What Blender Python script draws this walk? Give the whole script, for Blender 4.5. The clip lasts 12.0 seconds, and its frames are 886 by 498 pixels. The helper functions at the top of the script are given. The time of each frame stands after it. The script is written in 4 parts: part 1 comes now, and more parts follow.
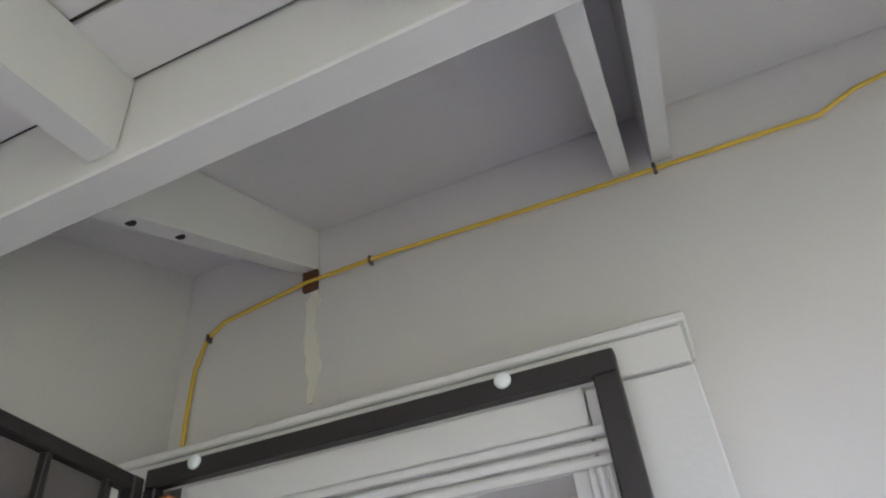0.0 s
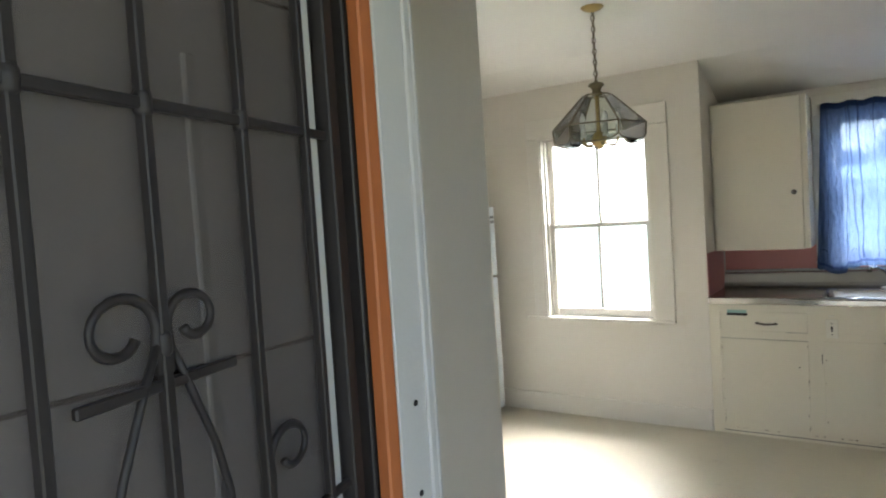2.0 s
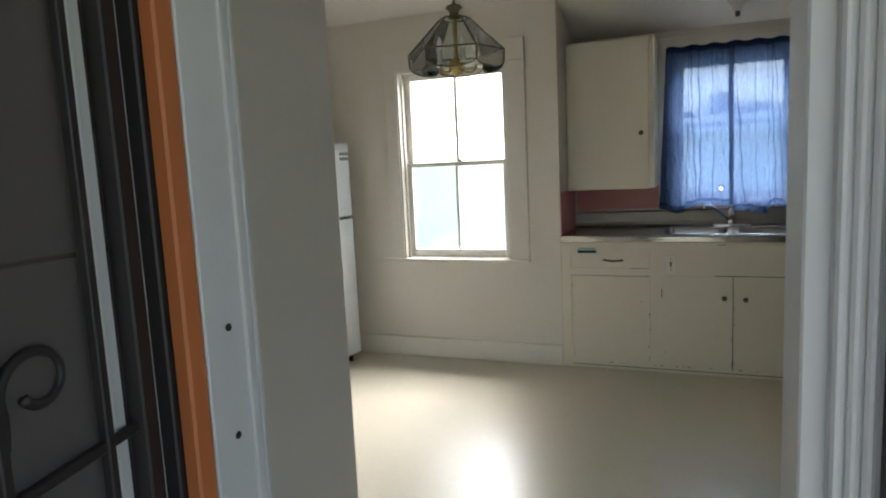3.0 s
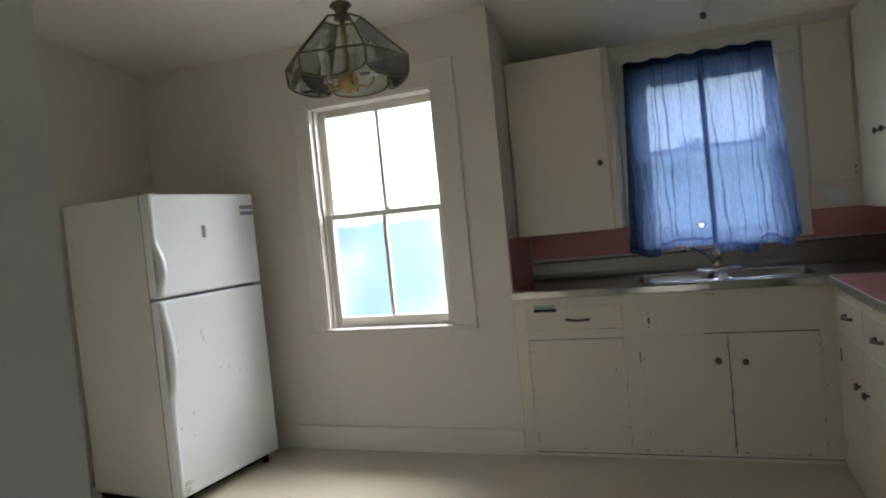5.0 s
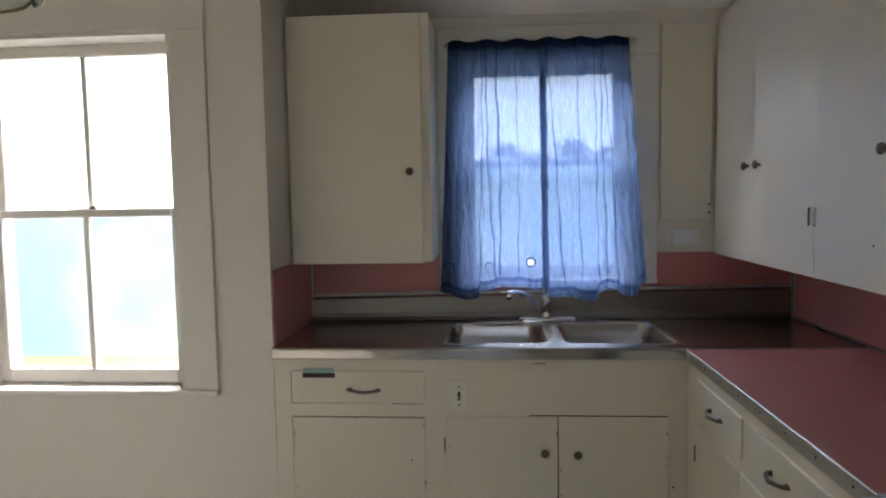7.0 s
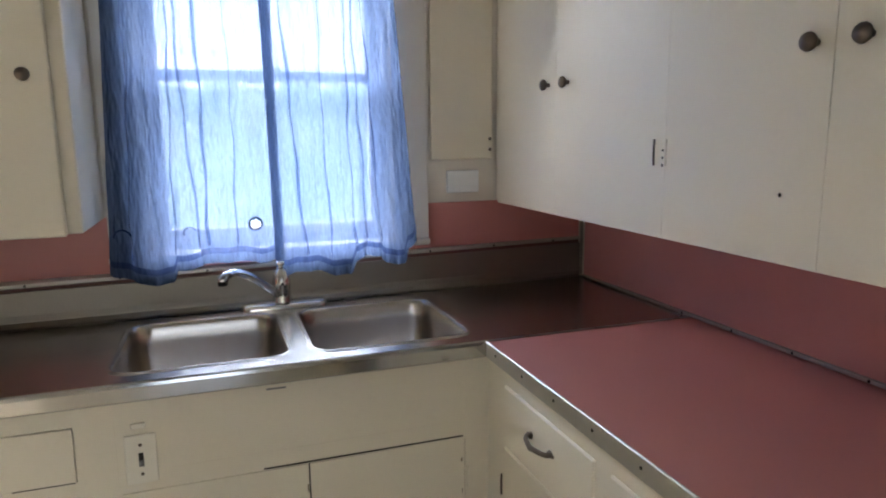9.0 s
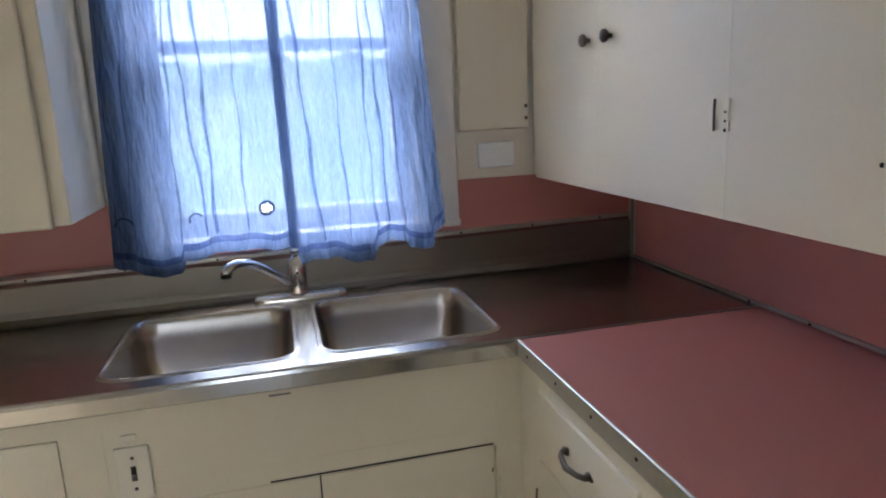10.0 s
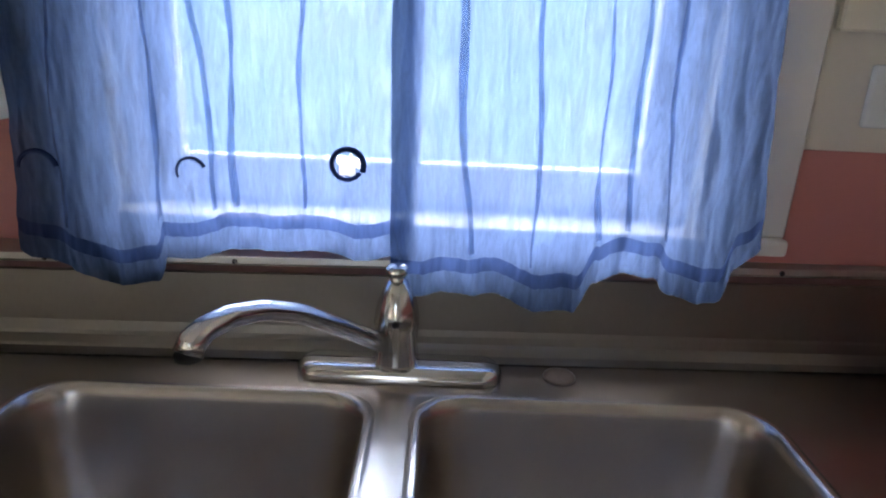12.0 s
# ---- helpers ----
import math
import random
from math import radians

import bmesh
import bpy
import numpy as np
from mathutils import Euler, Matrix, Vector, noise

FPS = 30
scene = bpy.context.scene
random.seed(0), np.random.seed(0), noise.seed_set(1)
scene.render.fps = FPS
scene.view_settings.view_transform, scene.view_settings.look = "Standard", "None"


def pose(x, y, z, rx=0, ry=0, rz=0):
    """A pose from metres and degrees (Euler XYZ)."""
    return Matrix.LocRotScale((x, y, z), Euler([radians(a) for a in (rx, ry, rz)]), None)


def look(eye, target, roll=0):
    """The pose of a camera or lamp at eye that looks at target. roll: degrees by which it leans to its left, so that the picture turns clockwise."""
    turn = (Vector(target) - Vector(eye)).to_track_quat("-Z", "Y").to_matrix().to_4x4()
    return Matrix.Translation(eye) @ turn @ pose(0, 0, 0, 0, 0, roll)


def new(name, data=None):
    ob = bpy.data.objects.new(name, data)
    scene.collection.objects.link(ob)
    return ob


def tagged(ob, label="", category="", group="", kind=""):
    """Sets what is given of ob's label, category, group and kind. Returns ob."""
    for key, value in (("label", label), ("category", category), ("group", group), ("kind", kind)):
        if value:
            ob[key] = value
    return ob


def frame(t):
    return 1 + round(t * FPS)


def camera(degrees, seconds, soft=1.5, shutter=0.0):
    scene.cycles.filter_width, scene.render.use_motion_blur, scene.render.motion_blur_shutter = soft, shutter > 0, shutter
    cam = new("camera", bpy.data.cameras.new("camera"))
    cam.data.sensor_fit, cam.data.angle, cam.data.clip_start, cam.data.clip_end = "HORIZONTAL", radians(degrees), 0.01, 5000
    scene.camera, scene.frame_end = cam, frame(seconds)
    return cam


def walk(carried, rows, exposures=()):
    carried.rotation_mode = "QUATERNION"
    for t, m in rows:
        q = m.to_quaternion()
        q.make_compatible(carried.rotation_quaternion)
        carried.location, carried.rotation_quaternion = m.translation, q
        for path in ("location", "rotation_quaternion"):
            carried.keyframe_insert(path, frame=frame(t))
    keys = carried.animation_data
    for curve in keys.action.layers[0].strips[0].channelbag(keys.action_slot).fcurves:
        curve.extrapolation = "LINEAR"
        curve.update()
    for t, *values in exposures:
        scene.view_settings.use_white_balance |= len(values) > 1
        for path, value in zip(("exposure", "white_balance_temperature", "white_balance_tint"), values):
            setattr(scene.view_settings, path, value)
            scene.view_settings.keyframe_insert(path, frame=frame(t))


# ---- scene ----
cam = camera(68.4, 12.0, soft=2.0)
PATH = [
    (0, (0.172, 0.519, 1.844), (-0.389, 2.042, 3.011), -6.3),
    (0.5, (0.036, 0.495, 1.821), (-0.984, 1.853, 2.878), -1.6),
    (1, (-0.017, 0.521, 1.763), (-1.188, 1.926, 2.572), -2.5),
    (1.5, (-0.069, 0.579, 1.623), (-1.288, 2.137, 1.919), -2.5),
    (2, (-0.077, 0.624, 1.537), (-1.197, 2.279, 1.443), -3.7),
    (2.5, (-0.111, 0.679, 1.474), (-0.915, 2.494, 1.232), -3.6),
    (4.5, (-0.163, 1.512, 1.318), (-0.864, 3.366, 1.052), -2.3),
    (5, (-0.142, 1.711, 1.312), (-0.839, 3.584, 1.235), -5.6),
    (5.5, (-0.218, 1.961, 1.379), (-0.572, 3.924, 1.234), 0.7),
    (6, (-0.216, 2.212, 1.432), (-0.33, 4.196, 1.206), 0.4),
    (6.5, (-0.225, 2.49, 1.455), (-0.397, 4.479, 1.337), -0.4),
    (8.5, (-0.224, 3.537, 1.403), (0.156, 5.468, 1.044), -1.5),
    (9, (-0.154, 3.667, 1.413), (0.491, 5.53, 1.074), -0.6),
    (9.5, (-0.093, 3.736, 1.412), (0.566, 5.584, 1.026), -1.4),
    (10, (-0.016, 3.841, 1.407), (0.457, 5.738, 0.987), -2.6),
    (10.5, (-0.039, 4.11, 1.388), (0.349, 6.013, 0.913), -0.8),
    (11, (0.018, 4.384, 1.395), (0.453, 6.267, 0.881), 1.7),
    (11.5, (0.107, 4.704, 1.337), (0.263, 6.641, 0.862), 0.6),
    (12, (0.055, 4.921, 1.32), (0.084, 6.815, 0.677), 2.8),
]
walk(cam, [(t, look(eye, target, roll)) for t, eye, target, roll in PATH],
     exposures=[(0.0, 1.85, 6100, 27), (0.5, 2.12, 6000, 26), (1.0, 2.4, 5950, 24), (1.5, 2.3, 6500, 13), (2.1, 1.75, 6500, 12), (2.7, 1.28, 6500, 12), (4.5, 0.8, 6450, 13),
                (5.5, 0.68, 6450, 15), (6.5, 0.92, 6450, 17), (8.5, 1.92, 6800, 18), (10.0, 1.8, 6700, 18), (11.0, 1.7, 6600, 19), (12.0, 1.74, 6500, 20)])

# ---- light ----
world = bpy.data.worlds.new("sky")
scene.world = world
world.use_nodes = True
_n, _l = world.node_tree.nodes, world.node_tree.links
_sky = _n.new("ShaderNodeTexSky")
_sky.sky_type, _sky.sun_disc = "NISHITA", False
_sky.sun_elevation, _sky.sun_rotation = radians(52), radians(200)
_sky.air_density, _sky.dust_density = 1.0, 1.0
_l.new(_sky.outputs[0], _n["Background"].inputs[0])
_n["Background"].inputs[1].default_value = 0.15
sun = new("sun", bpy.data.lights.new("sun", "SUN"))
sun.data.energy, sun.data.angle, sun.data.color = 2.4, radians(12), (1.0, 0.95, 0.88)
sun.matrix_basis = look((0, 0, 10), (0.5, 3.2, 5.2))


def window_light(name, x, z, y, w, h, watts):
    """Added area lamp outside and above a window, standing in for skylight through it."""
    ob = new(name, bpy.data.lights.new(name, "AREA"))
    ob.data.shape, ob.data.size, ob.data.size_y = "RECTANGLE", w, h
    ob.data.energy, ob.data.color = watts, (0.985, 0.985, 0.985)
    ob.matrix_basis = look((x, y, z), (x, 5.3, 1.5))
    return ob


window_light("window_fill_lamp", -0.5, 4.2, 8.3, 5.0, 3.6, 1250)
window_light("window_fill_lamp", 0.02, 4.1, 8.9, 2.0, 1.2, 10)


# ---- materials ----
def mat(name, col, rough=0.5, metal=0.0, var=0.08, scale=6.0, fine=90.0, bump=0.08, stain=None, stain_at=0.62, stain_scale=3.0, spec=0.5, stretch=(1, 1, 1), rvar=0.1):
    m = bpy.data.materials.new(name)
    m.use_nodes = True
    n, l = m.node_tree.nodes, m.node_tree.links
    b = n["Principled BSDF"]
    co = n.new("ShaderNodeTexCoord")
    mp = n.new("ShaderNodeMapping")
    geo = n.new("ShaderNodeNewGeometry")
    l.new(geo.outputs["Position"], mp.inputs[0])
    mp.inputs["Scale"].default_value = stretch
    big, small = n.new("ShaderNodeTexNoise"), n.new("ShaderNodeTexNoise")
    big.inputs["Scale"].default_value, small.inputs["Scale"].default_value = scale, fine
    big.inputs["Detail"].default_value, small.inputs["Detail"].default_value = 5, 3
    for t in (big, small):
        l.new(mp.outputs[0], t.inputs["Vector"])
    mix = n.new("ShaderNodeMix")
    mix.data_type = "RGBA"
    mix.inputs[6].default_value = (*[c * (1 - var) for c in col], 1)
    mix.inputs[7].default_value = (*[min(1, c * (1 + var)) for c in col], 1)
    add = n.new("ShaderNodeMath")
    add.operation = "MULTIPLY_ADD"
    add.inputs[1].default_value, add.inputs[2].default_value = 0.35, 0.0
    l.new(small.outputs[0], add.inputs[0])
    sm = n.new("ShaderNodeMath")
    sm.operation = "MULTIPLY_ADD"
    sm.inputs[1].default_value = 0.65
    l.new(big.outputs[0], sm.inputs[0])
    l.new(add.outputs[0], sm.inputs[2])
    l.new(sm.outputs[0], mix.inputs[0])
    out = mix.outputs[2]
    if stain:
        st = n.new("ShaderNodeTexNoise")
        st.inputs["Scale"].default_value, st.inputs["Detail"].default_value, st.inputs["Roughness"].default_value = stain_scale, 8, 0.65
        l.new(mp.outputs[0], st.inputs["Vector"])
        r = n.new("ShaderNodeMapRange")
        r.inputs[1].default_value, r.inputs[2].default_value = stain_at, stain_at + 0.22
        l.new(st.outputs[0], r.inputs[0])
        m2 = n.new("ShaderNodeMix")
        m2.data_type = "RGBA"
        m2.inputs[7].default_value = (*stain, 1)
        l.new(r.outputs[0], m2.inputs[0])
        l.new(out, m2.inputs[6])
        out = m2.outputs[2]
    l.new(out, b.inputs["Base Color"])
    rr = n.new("ShaderNodeMapRange")
    rr.inputs[3].default_value, rr.inputs[4].default_value = max(0.02, rough - rvar), min(1, rough + rvar)
    l.new(big.outputs[0], rr.inputs[0])
    l.new(rr.outputs[0], b.inputs["Roughness"])
    b.inputs["Metallic"].default_value = metal
    b.inputs["Specular IOR Level"].default_value = spec
    if bump:
        bp = n.new("ShaderNodeBump")
        bp.inputs["Strength"].default_value, bp.inputs["Distance"].default_value = bump, 0.004
        l.new(sm.outputs[0], bp.inputs["Height"])
        l.new(bp.outputs[0], b.inputs["Normal"])
    return m


M = {}
M["wall"] = mat("wall_paint", (0.74, 0.70, 0.63), 0.55, var=0.04, scale=2.5, bump=0.12, stain=(0.66, 0.60, 0.48), stain_at=0.6, stain_scale=1.3)
M["ceiling"] = mat("ceiling_paint", (0.80, 0.78, 0.73), 0.7, var=0.03, scale=2, bump=0.1)
M["trim"] = mat("trim_paint", (0.76, 0.725, 0.66), 0.38, var=0.04, scale=5, bump=0.1, stain=(0.6, 0.52, 0.4), stain_at=0.68, stain_scale=9)
M["cab"] = mat("cabinet_paint", (0.76, 0.71, 0.59), 0.33, var=0.04, scale=4, bump=0.1, stain=(0.64, 0.56, 0.42), stain_at=0.64, stain_scale=3.5)
M["pink"] = mat("pink_laminate", (0.57, 0.23, 0.215), 0.42, var=0.07, scale=7, fine=260, bump=0.02, stain=(0.51, 0.20, 0.19), stain_at=0.6, stain_scale=5)
M["steel"] = mat("stainless_steel", (0.48, 0.435, 0.395), 0.25, 1.0, var=0.08, scale=4, fine=150, bump=0, stretch=(0.5, 2, 2), rvar=0.02)
M["lip"] = mat("polished_steel", (0.52, 0.50, 0.46), 0.13, 1.0, var=0.08, scale=9, fine=120, bump=0.03, rvar=0.05)
# steel again, darker and rougher: the upstand's dim reflection put into colour
M["steel_dim"] = mat("dimmed_steel", (0.26, 0.24, 0.21), 0.44, 1.0, var=0.15, scale=2.5, fine=150, bump=0, stretch=(1.2, 2, 0.6), rvar=0.08)
M["edge"] = mat("aluminium_edging", (0.50, 0.49, 0.46), 0.36, 1.0, var=0.15, scale=14, bump=0.05)
M["chrome"] = mat("chrome", (0.72, 0.71, 0.69), 0.14, 1.0, var=0.06, scale=20, bump=0.0, rvar=0.05)
M["floor"] = mat("vinyl_floor", (0.66, 0.605, 0.48), 0.33, var=0.06, scale=5, fine=40, bump=0.03, stain=(0.55, 0.49, 0.37), stain_at=0.60, stain_scale=9, rvar=0.05)
M["porch"] = mat("porch_paint", (0.62, 0.60, 0.60), 0.6, var=0.05, scale=4, bump=0.2, stain=(0.50, 0.48, 0.46), stain_at=0.62, stain_scale=3)
M["porchwood"] = mat("painted_timber", (0.63, 0.62, 0.61), 0.55, var=0.06, scale=7, bump=0.3, stain=(0.45, 0.41, 0.37), stain_at=0.67, stain_scale=6)
M["concrete"] = mat("concrete", (0.36, 0.35, 0.33), 0.85, var=0.12, scale=3, bump=0.4)
M["iron"] = mat("dark_iron", (0.035, 0.030, 0.030), 0.5, 0.3, var=0.3, scale=20, bump=0.3, stain=(0.07, 0.045, 0.035), stain_at=0.6, stain_scale=18)
M["orange"] = mat("orange_wood", (0.50, 0.155, 0.05), 0.5, var=0.18, scale=6, fine=60, bump=0.15, stretch=(8, 8, 0.6))
M["knob"] = mat("tarnished_metal", (0.16, 0.13, 0.11), 0.4, 0.8, var=0.3, scale=60, bump=0.2)
M["black"] = mat("black_enamel", (0.012, 0.012, 0.014), 0.16, var=0.2, scale=10, bump=0.02)
# near-black for openings, also laid on the cabinet face as joint shade
M["hole"] = mat("dark_opening_and_joint", (0.02, 0.017, 0.015), 0.9, var=0.2)
M["slot_brown"] = mat("dark_brown_strip", (0.17, 0.095, 0.085), 0.75, var=0.3, scale=25, bump=0.3)
M["chip"] = mat("chipped_paint", (0.30, 0.24, 0.17), 0.8, var=0.35, scale=50, bump=0.2)
M["enamel"] = mat("white_enamel", (0.78, 0.82, 0.845), 0.18, var=0.03, scale=4, bump=0.05, stain=(0.70, 0.69, 0.64), stain_at=0.68, stain_scale=6)
M["fridgeside"] = mat("textured_enamel", (0.66, 0.66, 0.63), 0.5, var=0.05, scale=5, fine=300, bump=0.2)
M["grey"] = mat("grey_plastic", (0.18, 0.18, 0.19), 0.5, var=0.1)
M["rust"] = mat("rust", (0.11, 0.045, 0.022), 0.85, var=0.4, scale=40, bump=0.4)
M["rustmark"] = mat("rust_stain", (0.34, 0.24, 0.16), 0.7, var=0.3, scale=60, bump=0.1)
M["brass"] = mat("aged_brass", (0.46, 0.33, 0.14), 0.3, 1.0, var=0.25, scale=25, bump=0.05)
M["came"] = mat("dark_brass_came", (0.17, 0.14, 0.09), 0.4, 0.9, var=0.2, scale=30, bump=0.05)
M["cable"] = mat("yellow_cable", (0.62, 0.42, 0.05), 0.45, var=0.1, scale=15)
M["bulb"] = mat("frosted_bulb", (0.85, 0.85, 0.82), 0.25, var=0.02)
M["plate"] = mat("ivory_plastic", (0.78, 0.75, 0.66), 0.35, var=0.04, scale=10)
M["fence"] = mat("lower_pane_blue", (0.25, 0.37, 0.42), 0.7, var=0.15, scale=2, bump=0.2, stain=(0.45, 0.50, 0.51), stain_at=0.46, stain_scale=1.2)
M["paving"] = mat("pale_view_slab", (0.50, 0.51, 0.52), 0.85, var=0.08, scale=1.5, bump=0.2)
M["grass"] = mat("ground_dry_grass", (0.22, 0.24, 0.12), 0.95, var=0.3, scale=0.8, fine=30, bump=0.5)
M["bark"] = mat("bark", (0.12, 0.09, 0.06), 0.9, var=0.3, scale=15, bump=0.6)
M["leaf"] = mat("leaves", (0.11, 0.14, 0.09), 0.6, var=0.4, scale=2, bump=0.1)
M["tape"] = mat("teal_tape", (0.30, 0.48, 0.44), 0.5, var=0.1)
M["roof"] = mat("outside_siding", (0.6, 0.58, 0.54), 0.7, var=0.1)


def glass_mat(name, tint=(1, 1, 1), keep=0.92, rough=0.02):
    m = bpy.data.materials.new(name)
    m.use_nodes = True
    n, l = m.node_tree.nodes, m.node_tree.links
    n.remove(n["Principled BSDF"])
    tr, gl, mx, fr = n.new("ShaderNodeBsdfTransparent"), n.new("ShaderNodeBsdfGlossy"), n.new("ShaderNodeMixShader"), n.new("ShaderNodeFresnel")
    tr.inputs[0].default_value = (*[c * keep for c in tint], 1)
    gl.inputs["Roughness"].default_value = rough
    fr.inputs[0].default_value = 1.45
    l.new(fr.outputs[0], mx.inputs[0])
    l.new(tr.outputs[0], mx.inputs[1])
    l.new(gl.outputs[0], mx.inputs[2])
    l.new(mx.outputs[0], n["Material Output"].inputs[0])
    return m


M["glass"] = glass_mat("window_glass", (0.97, 1.0, 1.0), 0.96)
M["lampglass"] = glass_mat("bevelled_glass", (0.95, 0.98, 0.96), 0.92, 0.05)


def veil(name, col, clear, trans, scale, wave=0.0, tint=None, spread=0.6):
    """Woven stuff that lets part of the light straight through and scatters the rest."""
    m = bpy.data.materials.new(name)
    m.use_nodes = True
    n, l = m.node_tree.nodes, m.node_tree.links
    n.remove(n["Principled BSDF"])
    geo, noise_t = n.new("ShaderNodeNewGeometry"), n.new("ShaderNodeTexNoise")
    mp = n.new("ShaderNodeMapping")
    mp.inputs["Scale"].default_value = (3, 3, 0.6)
    noise_t.inputs["Scale"].default_value, noise_t.inputs["Detail"].default_value, noise_t.inputs["Distortion"].default_value = scale, 6, wave
    l.new(geo.outputs["Position"], mp.inputs[0])
    l.new(mp.outputs[0], noise_t.inputs["Vector"])
    r = n.new("ShaderNodeMapRange")
    r.inputs[1].default_value, r.inputs[2].default_value = 0.36, 0.64
    r.inputs[3].default_value, r.inputs[4].default_value = clear * (1 - spread), clear * (1 + spread)
    l.new(noise_t.outputs[0], r.inputs[0])
    tp, tl, df = n.new("ShaderNodeBsdfTransparent"), n.new("ShaderNodeBsdfTranslucent"), n.new("ShaderNodeBsdfDiffuse")
    tp.inputs[0].default_value = (*(tint or (1, 1, 1)), 1)
    weave = n.new("ShaderNodeMix")
    weave.data_type = "RGBA"
    weave.inputs[6].default_value, weave.inputs[7].default_value = (*[c * 0.6 for c in col], 1), (*[c * 1.4 for c in col], 1)
    fine = n.new("ShaderNodeTexNoise")
    fine.inputs["Scale"].default_value, fine.inputs["Detail"].default_value, fine.inputs["Distortion"].default_value = scale * 0.45, 8, wave
    l.new(mp.outputs[0], fine.inputs["Vector"])
    l.new(fine.outputs[0], weave.inputs[0])
    l.new(weave.outputs[2], tl.inputs[0])
    l.new(weave.outputs[2], df.inputs[0])
    m1, m2 = n.new("ShaderNodeMixShader"), n.new("ShaderNodeMixShader")
    m1.inputs[0].default_value = trans
    l.new(df.outputs[0], m1.inputs[1])
    l.new(tl.outputs[0], m1.inputs[2])
    l.new(r.outputs[0], m2.inputs[0])
    l.new(m1.outputs[0], m2.inputs[1])
    l.new(tp.outputs[0], m2.inputs[2])
    l.new(m2.outputs[0], n["Material Output"].inputs[0])
    return m


M["curtain"] = veil("blue_sheer_cotton", (0.054, 0.090, 0.178), 0.106, 0.5, 42, 2.5, (0.74, 0.87, 1.0))
M["hem"] = veil("blue_cotton_hem", (0.022, 0.042, 0.11), 0.03, 0.5, 60, 1.5, (0.5, 0.62, 1.0))
# clearer veil, for the strips that put fold shade on the curtain
M["pleat"] = veil("pleat_darkening_veil", (0.05, 0.09, 0.20), 0.52, 0.4, 50, 2.0, (0.62, 0.76, 1.0), 0.3)
M["screen"] = veil("insect_screen", (0.135, 0.112, 0.102), 0.46, 0.0, 400, spread=0.12)


# ---- building tools ----
def mk(name, bm, material, parent=None, smooth=False):
    """A mesh object out of bm, its origin in its middle."""
    me = bpy.data.meshes.new(name)
    vs = [v.co for v in bm.verts]
    mid = Vector([(min(v[i] for v in vs) + max(v[i] for v in vs)) / 2 for i in range(3)])
    bmesh.ops.translate(bm, verts=bm.verts, vec=-mid)
    bmesh.ops.recalc_face_normals(bm, faces=bm.faces)
    if smooth:
        for f in bm.faces:
            f.smooth = True
    bm.to_mesh(me)
    bm.free()
    me.materials.append(M[material])
    ob = new(name, me)
    ob.location = mid
    if parent:
        under(ob, parent)
    return ob


def under(ob, parent):
    """parent is an Empty or a mesh at rest, as yet unturned."""
    ob.parent = parent
    ob.matrix_parent_inverse = Matrix.Translation(parent.location).inverted()
    return ob


def thing(name, at, label, category, group=""):
    ob = new(name)
    ob.location = at
    ob.empty_display_size = 0.05
    return tagged(ob, label, category, group)


def add_box(bm, x0, x1, y0, y1, z0, z1, bevel=0.0, seg=1):
    b = bmesh.new()
    bmesh.ops.create_cube(b, size=1)
    for v in b.verts:
        v.co = Vector(((x0 + x1) / 2 + v.co.x * (x1 - x0), (y0 + y1) / 2 + v.co.y * (y1 - y0), (z0 + z1) / 2 + v.co.z * (z1 - z0)))
    if bevel:
        bmesh.ops.bevel(b, geom=b.edges[:], offset=bevel, segments=seg, profile=0.5, affect="EDGES")
    merge(bm, b)


def merge(bm, b):
    me = bpy.data.meshes.new("tmp")
    b.to_mesh(me)
    b.free()
    bm.from_mesh(me)
    bpy.data.meshes.remove(me)


def box(name, x0, x1, y0, y1, z0, z1, material, parent=None, bevel=0.0, seg=1):
    bm = bmesh.new()
    add_box(bm, min(x0, x1), max(x0, x1), min(y0, y1), max(y0, y1), min(z0, z1), max(z0, z1), bevel, seg)
    return mk(name, bm, material, parent)


def add_tube(bm, pts, radii, sides=8, squash=1.0):
    """A round bar along pts."""
    pts = [Vector(p) for p in pts]
    if not hasattr(radii, "__len__"):
        radii = [radii] * len(pts)
    rings = []
    side = None
    for i, p in enumerate(pts):
        d = (pts[min(i + 1, len(pts) - 1)] - pts[max(i - 1, 0)]).normalized()
        if side is None:
            side = d.orthogonal().normalized()
        side = (side - d * side.dot(d)).normalized()
        up = d.cross(side)
        rings.append([bm.verts.new(p + radii[i] * (math.cos(a) * side + squash * math.sin(a) * up)) for a in [2 * math.pi * k / sides for k in range(sides)]])
    for a, b in zip(rings, rings[1:]):
        for k in range(sides):
            bm.faces.new((a[k], a[(k + 1) % sides], b[(k + 1) % sides], b[k]))
    bm.faces.new(rings[0][::-1])
    bm.faces.new(rings[-1])


def tube(name, pts, radii, material, parent=None, sides=8, squash=1.0):
    bm = bmesh.new()
    add_tube(bm, pts, radii, sides, squash)
    return mk(name, bm, material, parent, smooth=sides > 4)


def add_lathe(bm, at, axis, profile, sides=16):
    """Rings of (distance along axis, radius)."""
    at, axis = Vector(at), Vector(axis).normalized()
    add_tube(bm, [at + axis * (d + 1e-5 * i) for i, (d, r) in enumerate(profile)], [max(r, 1e-4) for d, r in profile], sides)


